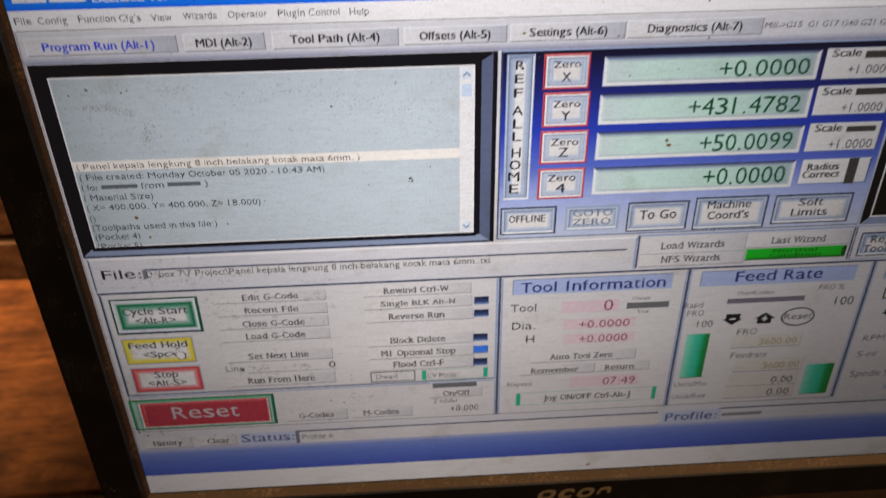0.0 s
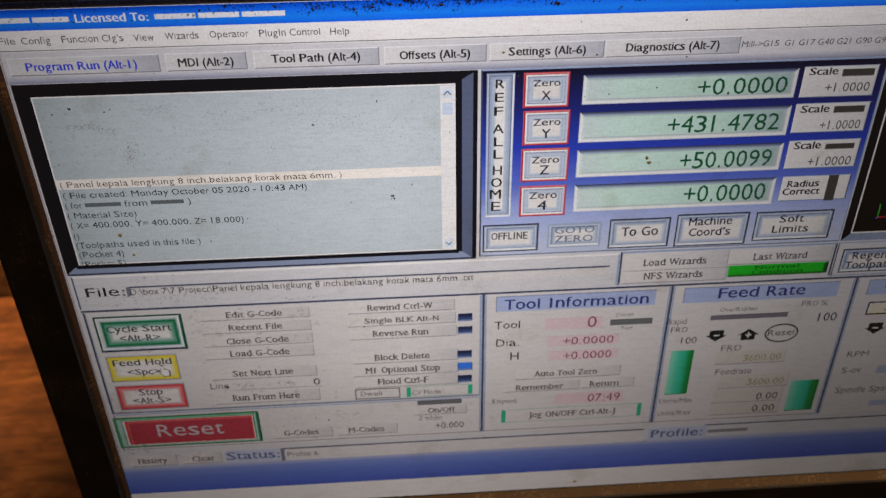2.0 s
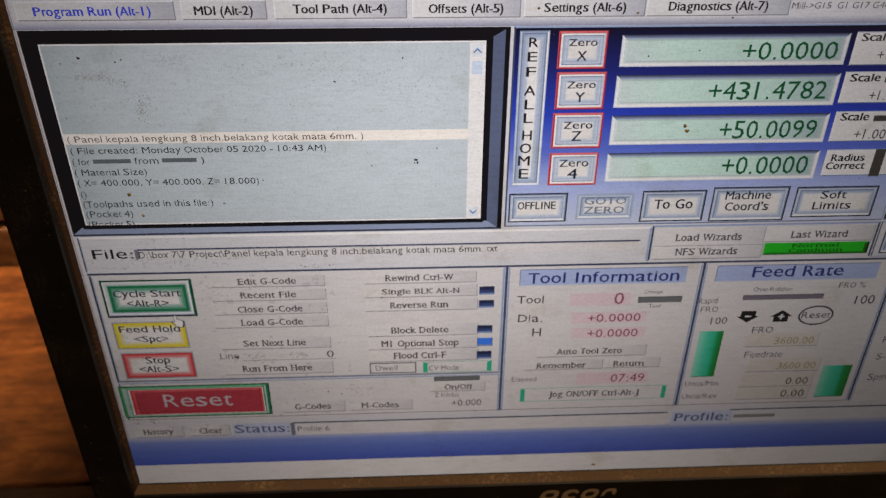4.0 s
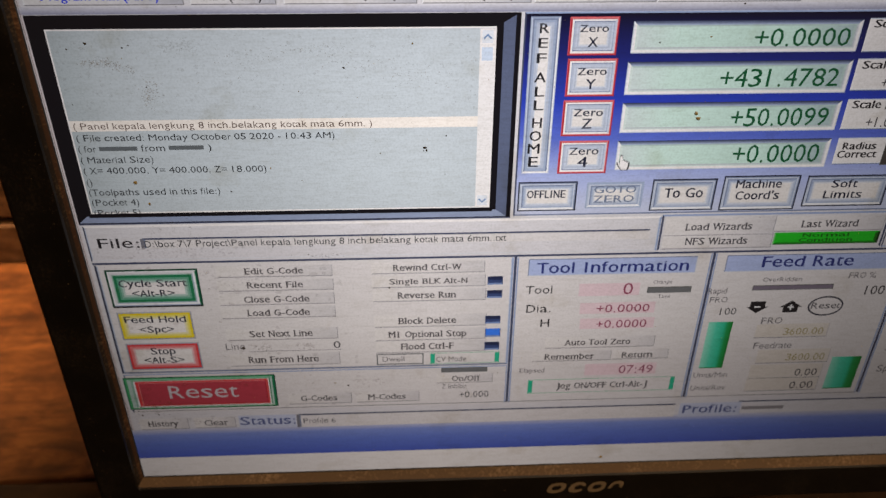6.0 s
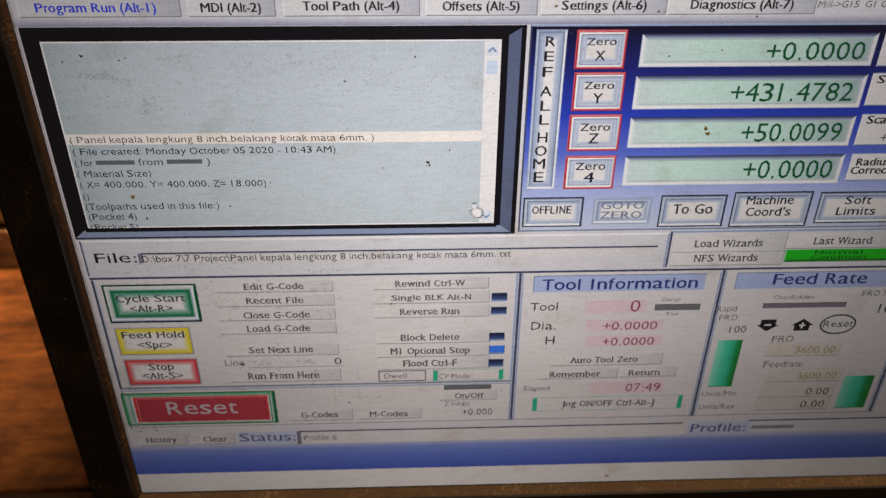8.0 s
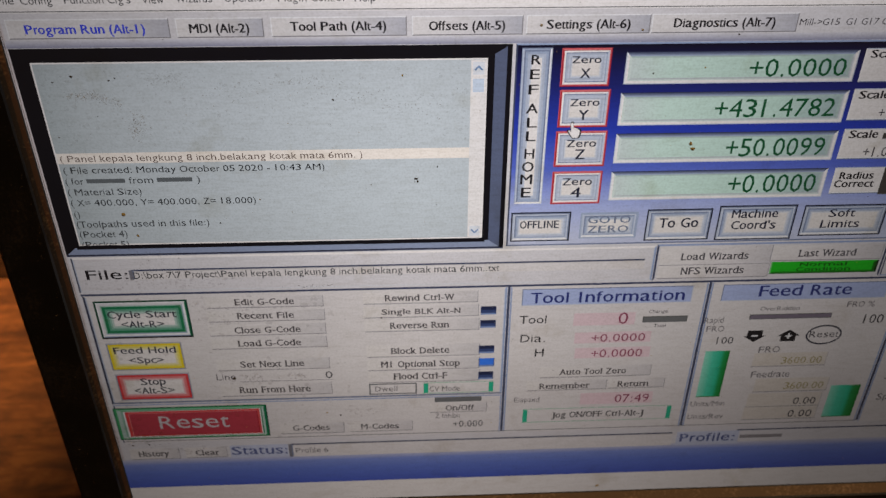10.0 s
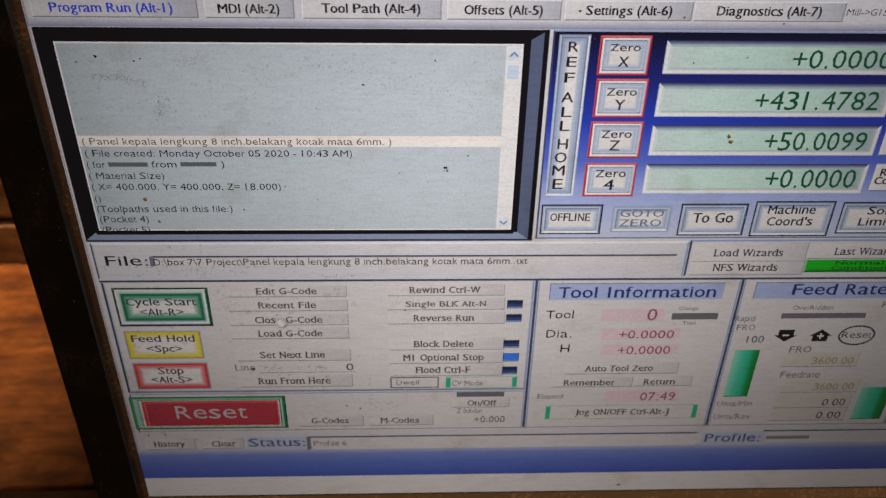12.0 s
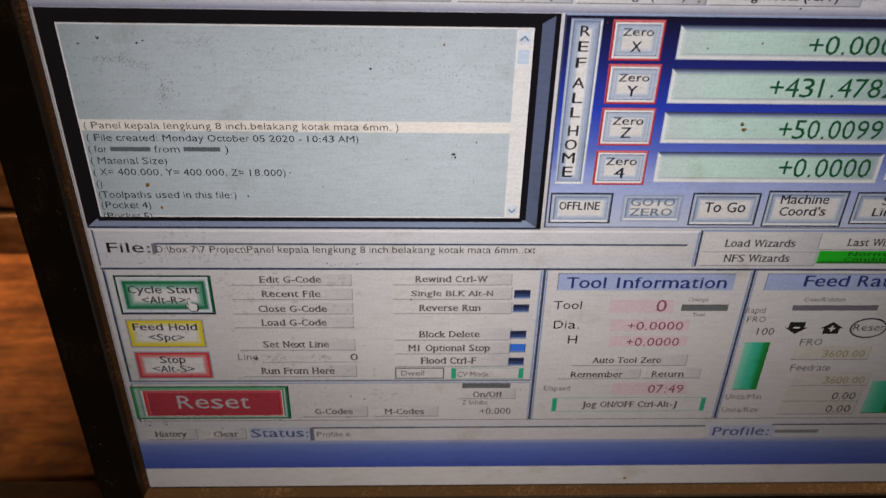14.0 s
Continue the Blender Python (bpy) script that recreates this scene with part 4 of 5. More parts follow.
words('Zero', 178.79, 188.4, 30.3, 2.34, NAVY_INK, bold=0.022)
words('X', 181.92, 185.15, 34.86, 3.31, NAVY_INK, bold=0.022)
zero_key(175.72, 40.51, 192.74, 53.92)
words('Zero', 179.4, 189.31, 45, 2.49, NAVY_INK, bold=0.022)
words('Y', 182.58, 185.91, 49.45, 3.51, NAVY_INK, bold=0.022)
zero_key(175.52, 55.24, 193.32, 68.68)
words('Zero', 179.48, 189.68, 59.82, 2.65, NAVY_INK, bold=0.022)
words('Z', 182.67, 186.1, 63.93, 3.72, NAVY_INK, bold=0.022)
zero_key(175.45, 70.47, 193.21, 83.45)
words('Zero', 179.23, 189.72, 74.49, 2.8, NAVY_INK, bold=0.022)
words('4', 182.51, 186.04, 78.84, 3.94, NAVY_INK, bold=0.022)
read_out(196.49, 27.9, 273.71, 38.9)
words('+0.0000', 237.92, 270.5, 33.82, 6.11, GREEN_INK)
read_out(196.22, 41.79, 273.95, 53.55)
words('+431.4782', 228.89, 270.39, 47.85, 6.44, GREEN_INK)
read_out(196.33, 56.46, 274.08, 67.69)
words('+50.0099', 235.41, 270.39, 62.37, 6.8, GREEN_INK)
read_out(196.34, 70.85, 274.17, 82.36)
words('+0.0000', 238.91, 270.75, 76.54, 7.16, GREEN_INK)
white_card(275.69, 27.57, 303.12, 39.18)
white_card(275.52, 41.4, 303.46, 52.93)
white_card(276.02, 55.95, 303.63, 67.57)
white_card(276.69, 70.73, 303.47, 81.37)
words('Scale', 277.7, 288.03, 29.41, 2.62, INK, bold=0.045)
lamp_bar(289.79, 28.87, 301.55, 31.59)
words('+1.0000', 284.68, 301.06, 35.57, 3.35, GREY_INK)
words('Scale', 277.62, 288.21, 43.58, 2.75, INK, bold=0.045)
lamp_bar(289.96, 42.8, 301.51, 45.43)
words('+1.0000', 286.11, 301.34, 50.09, 3.52, GREY_INK)
words('Scale', 278.13, 288.29, 57.99, 2.88, INK, bold=0.045)
lamp_bar(290.18, 57.65, 301.46, 59.93)
words('+1.0000', 284.78, 301.52, 64.78, 3.69, GREY_INK)
words('Radius', 279.03, 291.33, 73.96, 2.78, INK, bold=0.045)
words('Correct', 277.78, 292.23, 77.22, 2.81, INK, bold=0.045)
lamp_bar(294.72, 70.77, 298.68, 81.85)

# keys under the read-outs
steel_key(161.75, 86.62, 183.52, 98.83)
words('OFFLINE', 165.11, 179.23, 91.71, 3.16, NAVY_INK, bold=0.022)
steel_key(187.06, 87.17, 208.27, 98.03, pale=True)
words('GOTO', 189.88, 205.49, 90.18, 2.89, SOFT_INK, bold=0.025)
words('ZERO', 190.03, 205.05, 94.13, 2.93, SOFT_INK, bold=0.025)
steel_key(211.39, 86.35, 235.51, 99.53)
words('To Go', 216.38, 230.81, 92.09, 3.98, NAVY_INK, bold=0.022)
steel_key(237.89, 85.4, 266.72, 99.93)
words('Machine', 242.85, 259.94, 88.83, 3.43, NAVY_INK, bold=0.022)
words("Coord's", 243.43, 259.94, 93.6, 3.48, NAVY_INK, bold=0.022)
steel_key(269.39, 85.77, 300.61, 98.85)
words('Soft', 279.04, 288.77, 89.27, 3.19, NAVY_INK, bold=0.022)
words('Limits', 276.99, 291.57, 93.79, 3.23, NAVY_INK, bold=0.022)
steel_key(308.82, 104.57, 336.28, 115.93)
words('Regen.', 313.32, 329.19, 107.88, 3.4, NAVY_INK, bold=0.022)
words('Toolpath', 311.12, 331.84, 112.38, 3.44, NAVY_INK, bold=0.022)

# wizard keys
flat_key(218.65, 102.5, 261.45, 110.89)
words('Load Wizards', 226.97, 252.62, 106.92, 3.07, GREY_INK, bold=0.022, slab=True)
flat_key(218.73, 109.4, 261.83, 116.85)
words('NFS Wizards', 227.82, 252.02, 113.36, 3.13, GREY_INK, bold=0.022, slab=True)
flat_key(261.71, 102.87, 304.37, 109.84)
words('Last Wizard', 271.95, 293.88, 106.46, 3.08, GREY_INK, bold=0.022, slab=True)
condition_bar(262.14, 110.65, 304.09, 115.47)
words('Normal', 273.51, 291.67, 111.47, 1.71, DARK_GREEN, bold=0.045)
words('Condition', 272.41, 293.6, 113.75, 1.72, DARK_GREEN, bold=0.045)

# tool information
heading_bar(167.63, 120.51, 234.08, 128.59)
words('Tool Information', 171.17, 231.05, 124.37, 4.93, BAR_INK, bold=0.02)
words('Tool', 167.22, 177.82, 134.64, 3.76, INK)
words('Dia.', 168.06, 177.95, 143.9, 3.88, INK)
words('H', 174.28, 177.85, 151.2, 3.98, INK)
pink_field(188.08, 131.72, 213.52, 138.77)
words('0', 206.33, 210.26, 134.96, 5.6, PINK_INK)
pink_field(189.28, 141.18, 221.06, 147.66)
words('+0.0000', 196.56, 218.29, 144.55, 3.9, PINK_INK)
pink_field(190.05, 148.98, 221.77, 155.37)
words('+0.0000', 197.21, 218.1, 152.45, 4.01, PINK_INK)
pink_field(194.51, 173.08, 226.25, 180.39)
words('07:49', 209.7, 224.23, 176.9, 4.34, PINK_INK)
lamp_bar(216.06, 134.43, 233.95, 137.44)
words('Change', 218.03, 225.65, 132.03, 1.6, FAINT_INK)
words('Tool', 220.83, 225.68, 139.06, 1.64, GREY_INK)
flat_key(176.87, 158.97, 223, 164.77)
words('Auto Tool Zero', 185.31, 212.63, 161.7, 2.95, KEY_INK, bold=0.03, slab=True)
flat_key(171.92, 166.32, 205.42, 171.62)
words('Remember', 177.44, 198.14, 169.1, 3.02, KEY_INK, bold=0.03, slab=True)
flat_key(206.23, 166.19, 229.77, 171.44)
words('Return', 210.1, 222.82, 168.94, 3.02, KEY_INK, bold=0.03, slab=True)
words('Elapsed', 167.06, 177.73, 176.33, 2.47, FAINT_INK)
lit_box(171.24, 181.61, 234.8, 189.36)
words('Jog ON/OFF Ctrl-Alt-J', 183.57, 222.88, 185.29, 3.18, WASHED_INK, bold=0.03, slab=True)

# program keys
ring_key(5.7, 122.02, 40.62, 138.98)
words('Cycle Start', 9.97, 35.64, 127.64, 3.25, SLATE_INK, bold=0.028)
words('<Alt-R>', 14.31, 30.38, 132.31, 3.14, SLATE_INK, bold=0.028)
edge_key(YELLOW, 6.54, 141.6, 34.9, 154.69)
words('Feed Hold', 8.7, 32.58, 144.89, 3.2, SLATE_INK, bold=0.028)
words('<Spc>', 13.8, 27.14, 149.86, 3.06, SLATE_INK, bold=0.028)
edge_key(RED, 6.9, 157.14, 35.47, 170.4)
words('Stop', 16.07, 25.93, 160.92, 3.35, SLATE_INK, bold=0.028)
words('<Alt-S>', 12.87, 28.78, 165.58, 3.23, SLATE_INK, bold=0.028)
reset_key(1.9, 174.8, 64.4, 192.5)
words('Reset', 19.46, 48.18, 183.19, 6.9, RESET_INK, face=WIDE)
flat_key(47.49, 120.77, 91.69, 125.88)
words('Edit G-Code', 58.37, 80.56, 123.05, 2.8, KEY_INK, bold=0.03, slab=True)
flat_key(47.13, 127.14, 91.84, 132.4)
words('Recent File', 58.56, 79.96, 129.49, 2.87, KEY_INK, bold=0.03, slab=True)
flat_key(46.77, 133.66, 91.78, 139.08)
words('Close G-Code', 56.61, 81.87, 136.35, 2.94, KEY_INK, bold=0.03, slab=True)
flat_key(46.65, 140.06, 91.74, 145.63)
words('Load G-Code', 57.24, 81.5, 142.83, 3, KEY_INK, bold=0.03, slab=True)
flat_key(47.33, 150.78, 91.96, 156.61)
words('Set Next Line', 56.63, 81.77, 153.39, 3.11, KEY_INK, bold=0.03, slab=True)
flat_key(47.19, 163.66, 92.12, 170.1)
words('Run From Here', 54.87, 83.26, 166.71, 3.25, KEY_INK, bold=0.03, slab=True)
flat_key(106.67, 120.26, 150.69, 125.65)
words('Rewind Ctrl-W', 115.2, 141.45, 122.81, 2.82, KEY_INK, bold=0.03, slab=True)
flat_key(106.57, 126.66, 151.1, 132.21)
words('Single BLK Alt-N', 113.51, 143.88, 129.28, 2.49, KEY_INK, bold=0.03, slab=True)
flat_key(106.68, 133.21, 151.52, 138.92)
words('Reverse Run', 116.71, 139.48, 135.91, 2.95, KEY_INK, bold=0.03, slab=True)
flat_key(106.94, 145.67, 152.11, 151.69)
words('Block Delete', 116.74, 139.79, 148.52, 3.08, KEY_INK, bold=0.03, slab=True)
flat_key(106.84, 152.67, 152.09, 158.58)
words('M1 Optional Stop', 112.55, 144.09, 155.31, 3.15, KEY_INK, bold=0.03, slab=True)
flat_key(106.97, 158.97, 152.49, 165.04)
words('Flood Ctrl-F', 117.45, 138.99, 161.68, 3.22, KEY_INK, bold=0.03, slab=True)
flat_key(132, 177.01, 155.87, 182.13)
words('On/Off', 138.54, 150.37, 179.56, 2.95, WASHED_INK, bold=0.03, slab=True)
flat_key(68.86, 185.94, 95.74, 191.87)
words('G-Codes', 74.23, 89.56, 188.57, 3.02, WASHED_INK, bold=0.03, slab=True)
flat_key(97.78, 186.15, 124.62, 191.77)
words('M-Codes', 102.84, 118.73, 188.78, 3.03, WASHED_INK, bold=0.03, slab=True)
flat_key(4.16, 197.93, 24.91, 204.37)
words('History', 7.84, 20.46, 200.96, 3.12, KEY_INK, bold=0.03, slab=True)
flat_key(27.42, 198.13, 44.99, 204.22)
words('Clear', 31.7, 41.56, 201.16, 3.13, WASHED_INK, bold=0.03, slab=True)
words('Line', 46.33, 54.03, 159.61, 3.17, FAINT_INK)
entry_line(55.74, 157.9, 93.3, 162.41)
words('0', 89.84, 92.73, 159.78, 3.48, GREY_INK)
led(151.89, 127.73, 157.93, 131.69)
led(151.88, 134.34, 157.98, 138.12)
led(151.59, 146.91, 157.82, 150.86)
led(151.77, 153.4, 158.09, 157.73, lit=True)
led(151.75, 160.32, 157.89, 164.47)
dwell_box(107.11, 165.41, 126.59, 171.19)
words('Dwell', 109.56, 118.61, 168.12, 2.69, FAINT_INK)
lit_box(129.42, 165.52, 158.15, 171.36)
words('CV Mode', 131.77, 144.29, 168.84, 2.7, FAINT_INK)
lamp_bar(133.97, 173.66, 153.41, 176.22)
words('Z Inhibit', 134.28, 144.78, 183.91, 2.52, FAINT_INK)
words('+0.000', 141.71, 154.42, 188.73, 3.52, GREY_INK)

# file and status rows
words('File:', 6.14, 21.14, 109.45, 4.1, INK, bold=0.014, face=WIDE)
sunk_field(22.66, 107.52, 213.37, 111.92)
words('D:\\box 7\\7 Project\\Panel kepala lengkung 8 inch.belakang kotak mata 6mm..txt', 23.22, 158.17, 110.08, 2.8, LIST_INK)
soft_blue(46.41, 197.63, 71.03, 204.79)
words('Status:', 47.03, 70.6, 200.69, 4.61, STATUS_INK, bold=0.025)
sunk_field(72.17, 197.6, 237.83, 205.28)
words('Profile 6', 74.1, 88.08, 201.55, 2.98, FAINT_INK)
soft_blue(239.76, 197.58, 267.44, 205.55)
words('Profile:', 241.39, 265.42, 201.03, 4.71, STATUS_INK, bold=0.025)

# feed rate
heading_bar(245.73, 120.03, 311.57, 127.29)
words('Feed Rate', 260.41, 297.09, 123.5, 5.01, BAR_INK, bold=0.02)
words('FRO %', 297.19, 308.4, 130.81, 2.72, FAINT_INK)
words('100', 305.5, 314.02, 138.24, 4.33, INK)
words('OverRidden', 262.46, 278.33, 132.05, 2.11, FAINT_INK)
lamp_bar(258.95, 134.81, 292.2, 137.26)
words('Rapid', 241.02, 248.81, 137.1, 2.75, FAINT_INK)
words('FRO', 242.51, 249.84, 141.46, 2.78, FAINT_INK)
words('100', 247.46, 254.62, 147.39, 3.46, GREY_INK)
arrow_key(262.95, 145.5, -1)
arrow_key(276.98, 145.95, 1)
arrow_key(332.79, 145.49, -1)
arrow_key(347.16, 145.01, 1)
reset_ring(291.49, 145.81)
words('Reset', 285.48, 297.4, 145.49, 3.15, GREY_INK)
words('FRO', 266.21, 275.03, 152.68, 3.21, FAINT_INK)
words('Feedrate', 265.71, 282.12, 165.85, 3.33, FAINT_INK)
words('Units/Min', 242.68, 257.42, 181.33, 2.77, FAINT_INK)
words('Units/Rev', 242.65, 258.07, 188.63, 2.83, FAINT_INK)
words('3600.00', 276.84, 293.95, 158.63, 3.59, TAN_INK)
entry_line(264.72, 154.44, 295.96, 161.74)
words('3600.00', 281.13, 298.06, 172.44, 3.74, TAN_INK)
entry_line(268.21, 168.03, 300.12, 175.67)
words('0.00', 287.12, 296.92, 181.12, 3.83, GREY_INK)
entry_line(266.74, 176.27, 299, 184.12)
words('0.00', 286.43, 296.87, 188.37, 3.91, GREY_INK)
entry_line(266.41, 183.42, 298.98, 191.46)
green_bar(244.32, 152.85, 254.49, 177.61)
green_bar(301.77, 173.11, 314.73, 191.06)

# spindle
heading_bar(323.95, 120.26, 343.91, 126.91)
words('Spindle', 331.44, 356.23, 122.21, 5.04, BAR_INK, bold=0.045)
plate("key", 326.42, 131.6, 352.86, 138.34, 3, PALE_YELLOW, label="cream key with a dark rim", rims=((0.7, INK), (0.5, KEY_LIGHT, YELLOW_PALE, YELLOW_PALE, KEY_LIGHT)))
words('Spindle', 334.58, 349.4, 135.0, 2.77, INK, bold=0.06, slant=0.05)
words('RPM', 323.98, 333.63, 159.46, 3.29, FAINT_INK)
words('S-ov', 323.64, 332.59, 168.58, 3.38, FAINT_INK)
words('Spindle Speed', 323.32, 351.53, 180.13, 3.49, FAINT_INK)
blue_field(344.87, 159.42, 362.49, 163.73)
blue_field(339.83, 166.87, 364.37, 170.5)
blue_field(341.56, 187.4, 369.73, 189.79)


# ---- dirt on the glass ----
def fleck(bm, u, v, size, level=8, slot=0, y0=0.0):
    n = random.randint(5, 8)
    turn = random.uniform(0, 6.28)
    lengthen = random.uniform(0.7, 1.5)
    ring_ = []
    for i in range(n):
        a = turn + i * 2 * math.pi / n
        r = size * random.uniform(0.55, 1.15)
        ring_.append(bm.verts.new(((u + r * math.cos(a) * lengthen) / 1000, y0 - LAYER * level, (-v + r * math.sin(a)) / 1000)))
    top = bm.verts.new((u / 1000, y0 - LAYER * level - size * 0.0004, -v / 1000))
    for i in range(n):
        bm.faces.new((ring_[i], ring_[(i + 1) % n], top)).material_index = slot


random.seed(11)
bm = bmesh.new()
# flecks that can be told apart
for u, v, s, k in ((127.6, 72.2, 0.55, 0), (128.2, 73.2, 0.5, 0), (127.2, 73.4, 0.3, 0), (24.85, 84.35, 0.75, 1), (222.7, 60.6, 1.05, 1), (223.5, 62.5, 0.75, 1), (94.7, 181.7, 0.6, 0), (89.2, 180.1, 0.5, 1)):
    fleck(bm, u, v, s, 8, k)
for u, v, s, k in ((100.8, 42.8, 0.4, 0), (123.7, 34.9, 0.5, 1), (58.0, 88.4, 0.5, 0), (28.2, 93.0, 0.6, 1), (72.9, 79.3, 0.4, 1), (111.9, 74.2, 0.35, 1), (135.1, 67.7, 0.35, 0), (113.5, 131.9, 0.55, 0)):
    fleck(bm, u, v, s, 8, k)
for u, v, s, k in ((53.5, 160.2, 0.6, 0), (6.4, 195.7, 0.6, 0), (13.4, 195.4, 0.45, 0), (207.6, 229.2, 0.7, 1), (206.0, 35.2, 0.3, 0), (223.0, 33.4, 0.35, 1), (232.2, 22.5, 0.4, 0), (18.5, 33.9, 0.5, 0), (230.3, 9.6, 0.45, 0), (200.5, 20.7, 0.5, 1), (168.0, 18.9, 0.5, 1)):
    fleck(bm, u, v, s, 8, k)
# fine dust all over
for _ in range(700):
    fleck(bm, random.uniform(1, 403), random.uniform(8, 232), random.choice((0.06, 0.08, 0.1, 0.13, 0.18)), 8, random.choice((0, 1, 1, 2)))
# a row of dust under the file name
for _ in range(26):
    fleck(bm, random.gauss(88, 6), random.gauss(116.4, 0.5), random.uniform(0.1, 0.3), 8, 0)
# greasy smears in the list's upper corner: an arc, a clump under its end, a long thin one beside
for k in range(420):
    a = random.random()
    fleck(bm, 16 + 16 * a + random.gauss(0, 0.9), 40.2 + 4 * a ** 3 + random.gauss(0, 0.9), random.uniform(0.1, 0.34), 8 + 0.008 * k, random.choice((3, 3, 4)))
for k in range(240):
    fleck(bm, random.gauss(36, 1.5), random.gauss(51, 2.4), random.uniform(0.1, 0.36), 8 + 0.008 * k, random.choice((3, 3, 4)))
for k in range(160):
    fleck(bm, random.gauss(48, 4.5), random.gauss(35, 1.3), random.uniform(0.1, 0.4), 8 + 0.008 * k, 3)
for cu, cv, su, sv in ((92, 36.6, 8, 0.9), (104, 41.5, 8, 1.5), (70, 40, 7, 2.0), (125, 46, 7, 2.2)):
    for k in range(110):
        fleck(bm, random.gauss(cu, su), random.gauss(cv, sv), random.uniform(0.1, 0.32), 8 + 0.008 * k, random.choice((3, 3, 4)))
# a glint on the smear, painted as a pale fleck
fleck(bm, 35.3, 48.8, 0.28, 9, 2)
for u, v in ((18.0, 33.7), (12.2, 35.7), (32.0, 34.6), (30.0, 35.4), (9.8, 54.7)):
    fleck(bm, u, v, 0.3, 9, 0)
for k in range(260):
    fleck(bm, random.uniform(8, 145), random.uniform(32, 58), random.uniform(0.15, 0.7), 8 + 0.01 * k, 3)
for k in range(160):
    fleck(bm, random.uniform(4, 100), random.uniform(120, 195), random.uniform(0.3, 1.3), 8 + 0.01 * k, 3)
# thin drips down past the file name
for cu in (26.5, 30.0, 34.5, 41.0):
    for k in range(34):
        fleck(bm, random.gauss(cu, 0.5), random.uniform(99, 116), random.uniform(0.12, 0.4), 9 + 0.01 * k, 3)
# brown smudges about the keys
for cu, cv, su, sv, n in ((60, 160, 3.0, 1.2, 60), (79, 160, 2.2, 0.9, 40), (46, 113, 9.0, 1.6, 60), (22, 112, 7.0, 1.8, 40), (10, 192, 6.0, 2.5, 60), (52, 128, 8.0, 3.0, 50), (30, 199, 9.0, 1.2, 50), (104, 180, 5.0, 1.5, 30)):
    for k in range(n):
        fleck(bm, max(1.0, random.gauss(cu, su)), random.gauss(cv, sv), random.uniform(0.15, 0.75), 9 + 0.01 * k, 3)
    for k in range(n // 8):
        fleck(bm, max(1.0, random.gauss(cu, su)), random.gauss(cv, sv), random.uniform(0.07, 0.16), 9, random.choice((0, 1)))
tagged(part("dust", bm, (DIRT, BROWN_DIRT, PALE_DUST, SMEAR, GREASE)), "dark and brown flecks of dust on the screen", "dust", kind="stuff").matrix_world = monitor.matrix_world
# grime along the upper edge
bm = bmesh.new()
for c in range(430):
    cu, cv = random.uniform(75, 402), min(4.5, abs(random.gauss(0.2, 1.6)) + 0.2)
    if random.random() < 0.5:
        cu = max(60, random.gauss(135, 30))
    big = random.random() < 0.3
    for k in range(random.randint(1, 7)):
        fleck(bm, min(403, max(1, cu + random.gauss(0, 1.3))), min(5.8, max(0.25, cv + random.gauss(0, 0.5))), random.uniform(0.2, 0.6) if big else random.uniform(0.06, 0.26), 8 + 0.02 * k + 0.003 * c, 1 if random.random() < 0.86 else 0)
for _ in range(70):
    fleck(bm, random.uniform(3, 70), random.uniform(0.2, 5.0), random.uniform(0.08, 0.35), 8, random.randint(0, 1))
tagged(part("grime", bm, (DIRT, THIN_GRIME)), "black mould-like grime along the top of the screen", "grime", kind="stuff").matrix_world = monitor.matrix_world
# pale dust on the bezel
bm = bmesh.new()
for _ in range(150):
    side = random.random()
    if side < 0.4:
        u, v = random.uniform(-19, -5), random.uniform(-15, 250)
    elif side < 0.7:
        u, v = random.uniform(-15, 418), random.uniform(240, 253)
    else:
        u, v = random.uniform(-15, 418), random.uniform(-18, -5)
    fleck(bm, u, v, random.choice((0.05, 0.07, 0.1, 0.1, 0.16, 0.25)), 1, 0, -0.00365)
for _ in range(120):
    fleck(bm, -abs(random.gauss(0, 1.6)) - 3.3, random.uniform(-2, 120), random.choice((0.05, 0.07, 0.1, 0.14)), 1, 0, -0.00365)
for _ in range(14):
    fleck(bm, random.gauss(-16.5, 1.6), random.gauss(226, 5), random.choice((0.08, 0.12, 0.2, 0.3)), 1, 0, -0.00365)
tagged(part("dust", bm, PALE_DUST), "pale dust flecks on the black bezel", "dust", kind="stuff").matrix_world = monitor.matrix_world

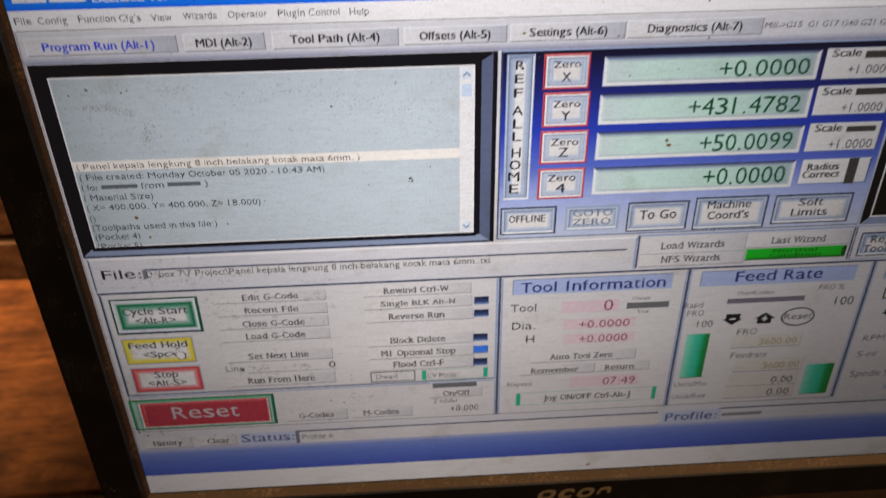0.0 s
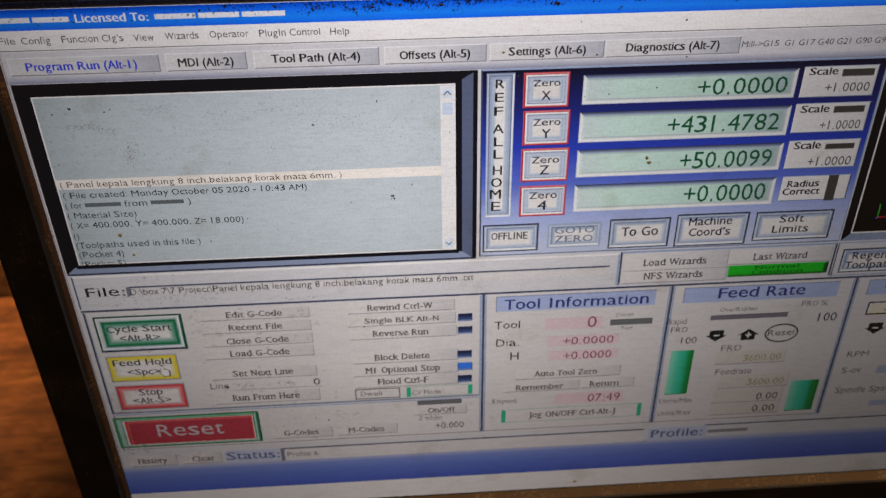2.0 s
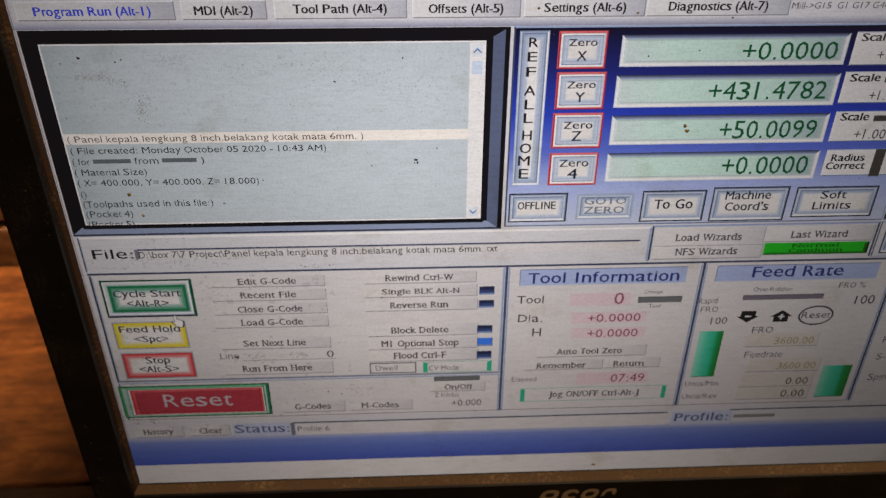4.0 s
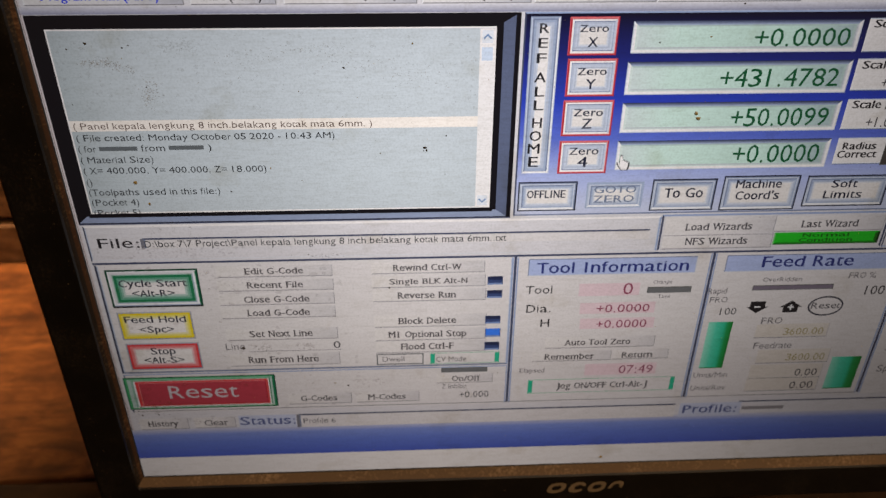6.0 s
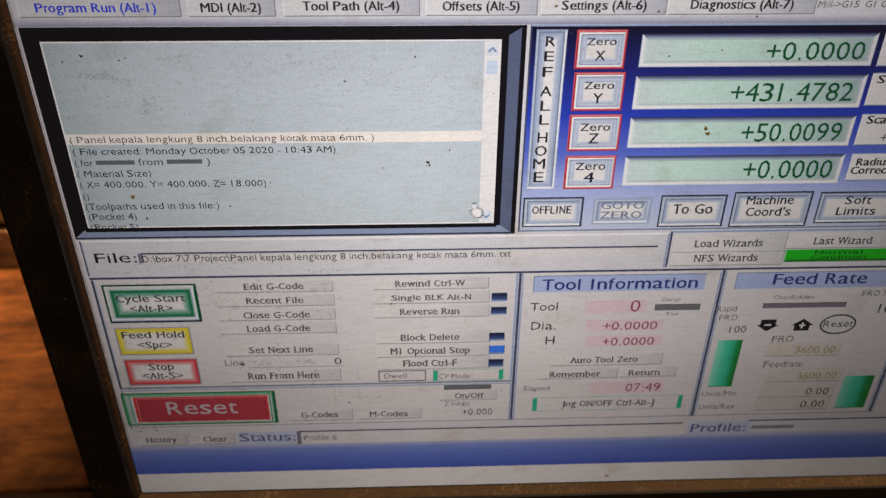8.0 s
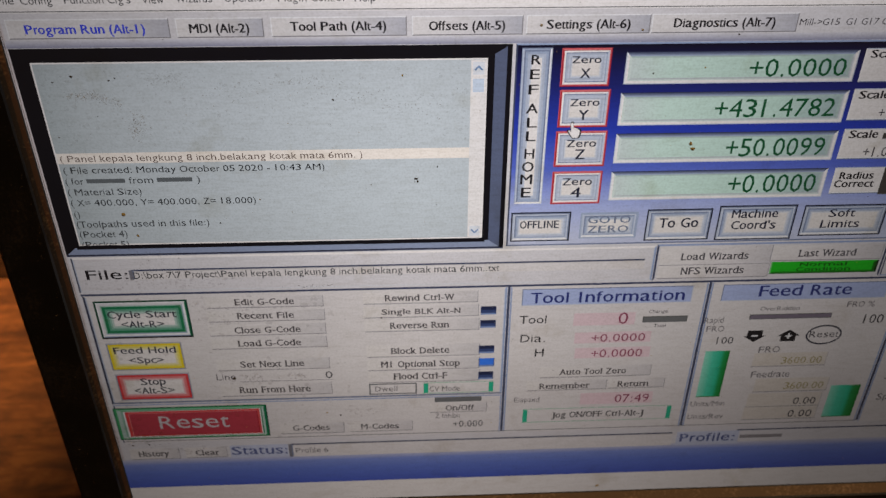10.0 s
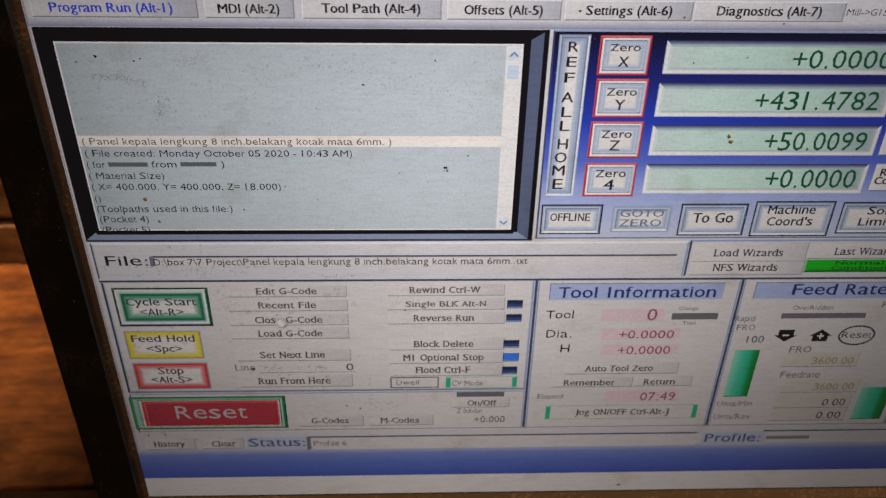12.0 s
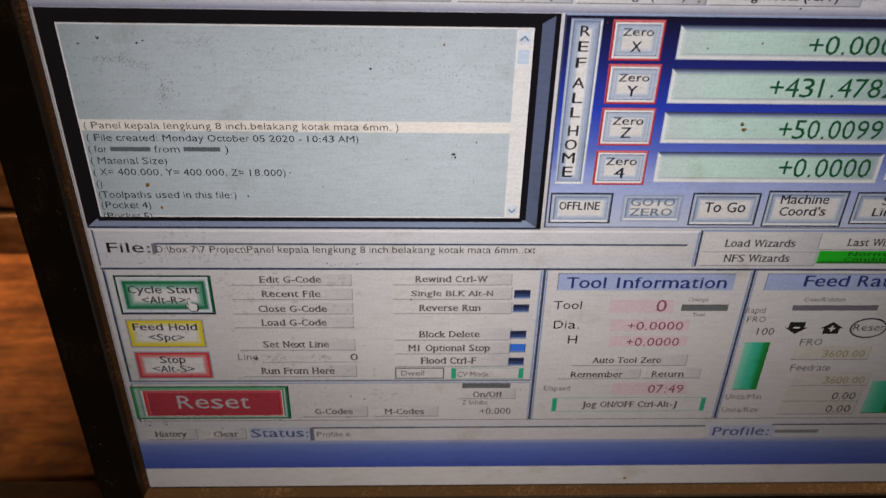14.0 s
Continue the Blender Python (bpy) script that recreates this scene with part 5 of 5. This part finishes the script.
# ---- the pointer ----
POINTER = ((0, 0), (0.55, 0.1), (0.75, 0.6), (0.75, 2.3), (1.1, 2.0), (1.6, 2.1), (1.75, 2.5), (2.15, 2.3), (2.6, 2.5), (2.7, 2.9), (3.1, 2.8), (3.45, 3.2), (3.4, 5.0), (2.9, 6.3), (0.4, 6.3), (-0.6, 4.9), (-1.55, 3.6), (-1.4, 3.1), (-0.9, 3.1), (-0.4, 3.7), (-0.4, 0.5))
bm = bmesh.new()
edge = [bm.verts.new((u / 1000, -LAYER * 10, -v / 1000)) for u, v in POINTER]
cx, cy = 0.9, 4.0
inner = [bm.verts.new(((cx + (u - cx) * (0.78 if v > 1.8 else 0.84) + (-0.12 if v < 2.6 else 0)) / 1000, -LAYER * 10, -(cy + (v - cy) * 0.87) / 1000)) for u, v in POINTER]
for i in range(len(edge)):
    j = (i + 1) % len(edge)
    bm.faces.new((edge[i], edge[j], inner[j], inner[i])).material_index = 1
bm.faces.new(inner)
pointer = part("pointer", bm, (WHITE, INK), screen, "small white hand-shaped pointer")


def motions():
    rows = [
        (0.0, 27.9, 146.6),
        (1.5, 27.9, 146.6),
        (3.0, 27.94, 146.42),
        (3.2, 27.94, 146.42),
        (5.3, 91.98, 106.84),
        (5.5, 130.48, 103.13),
        (5.9, 193.09, 87.21),
        (6.0, 198.12, 75.96),
        (6.2, 198.28, 72.76),
        (6.3, 179.97, 72.0),
        (6.5, 164.66, 76.65),
        (6.7, 129.48, 112.12),
        (6.8, 110.78, 110.58),
        (7.0, 75.1, 116.78),
        (7.1, 49.89, 123.52),
        (7.3, 41.77, 132.9),
        (7.5, 22.84, 135.88),
        (7.7, 106.95, 104.68),
        (8.6, 160.0, 80.0),
        (10.0, 180.58, 51.54),
        (10.2, 183.05, 57.33),
        (10.4, 183.09, 57.72),
        (10.5, 182.93, 58.12),
        (10.8, 182.39, 70.19),
        (11.0, 173.94, 75.88),
        (11.2, 152.56, 92.68),
        (11.4, 136.65, 101.89),
        (11.5, 130.8, 101.69),
        (11.6, 100.01, 110.9),
        (11.8, 85.19, 121.38),
        (12.0, 64.97, 133.45),
        (12.2, 44.92, 143.17),
        (12.5, 42.52, 142.49),
        (12.6, 42.74, 144.59),
        (13.0, 33.02, 138.65),
        (13.2, 25.35, 135.5),
        (13.5, 31.15, 132.3),
        (14.0, 31.3, 131.12),
    ]
    walk(pointer, [(t, pose(u / 1000, 0, -v / 1000)) for t, u, v in rows])


motions()
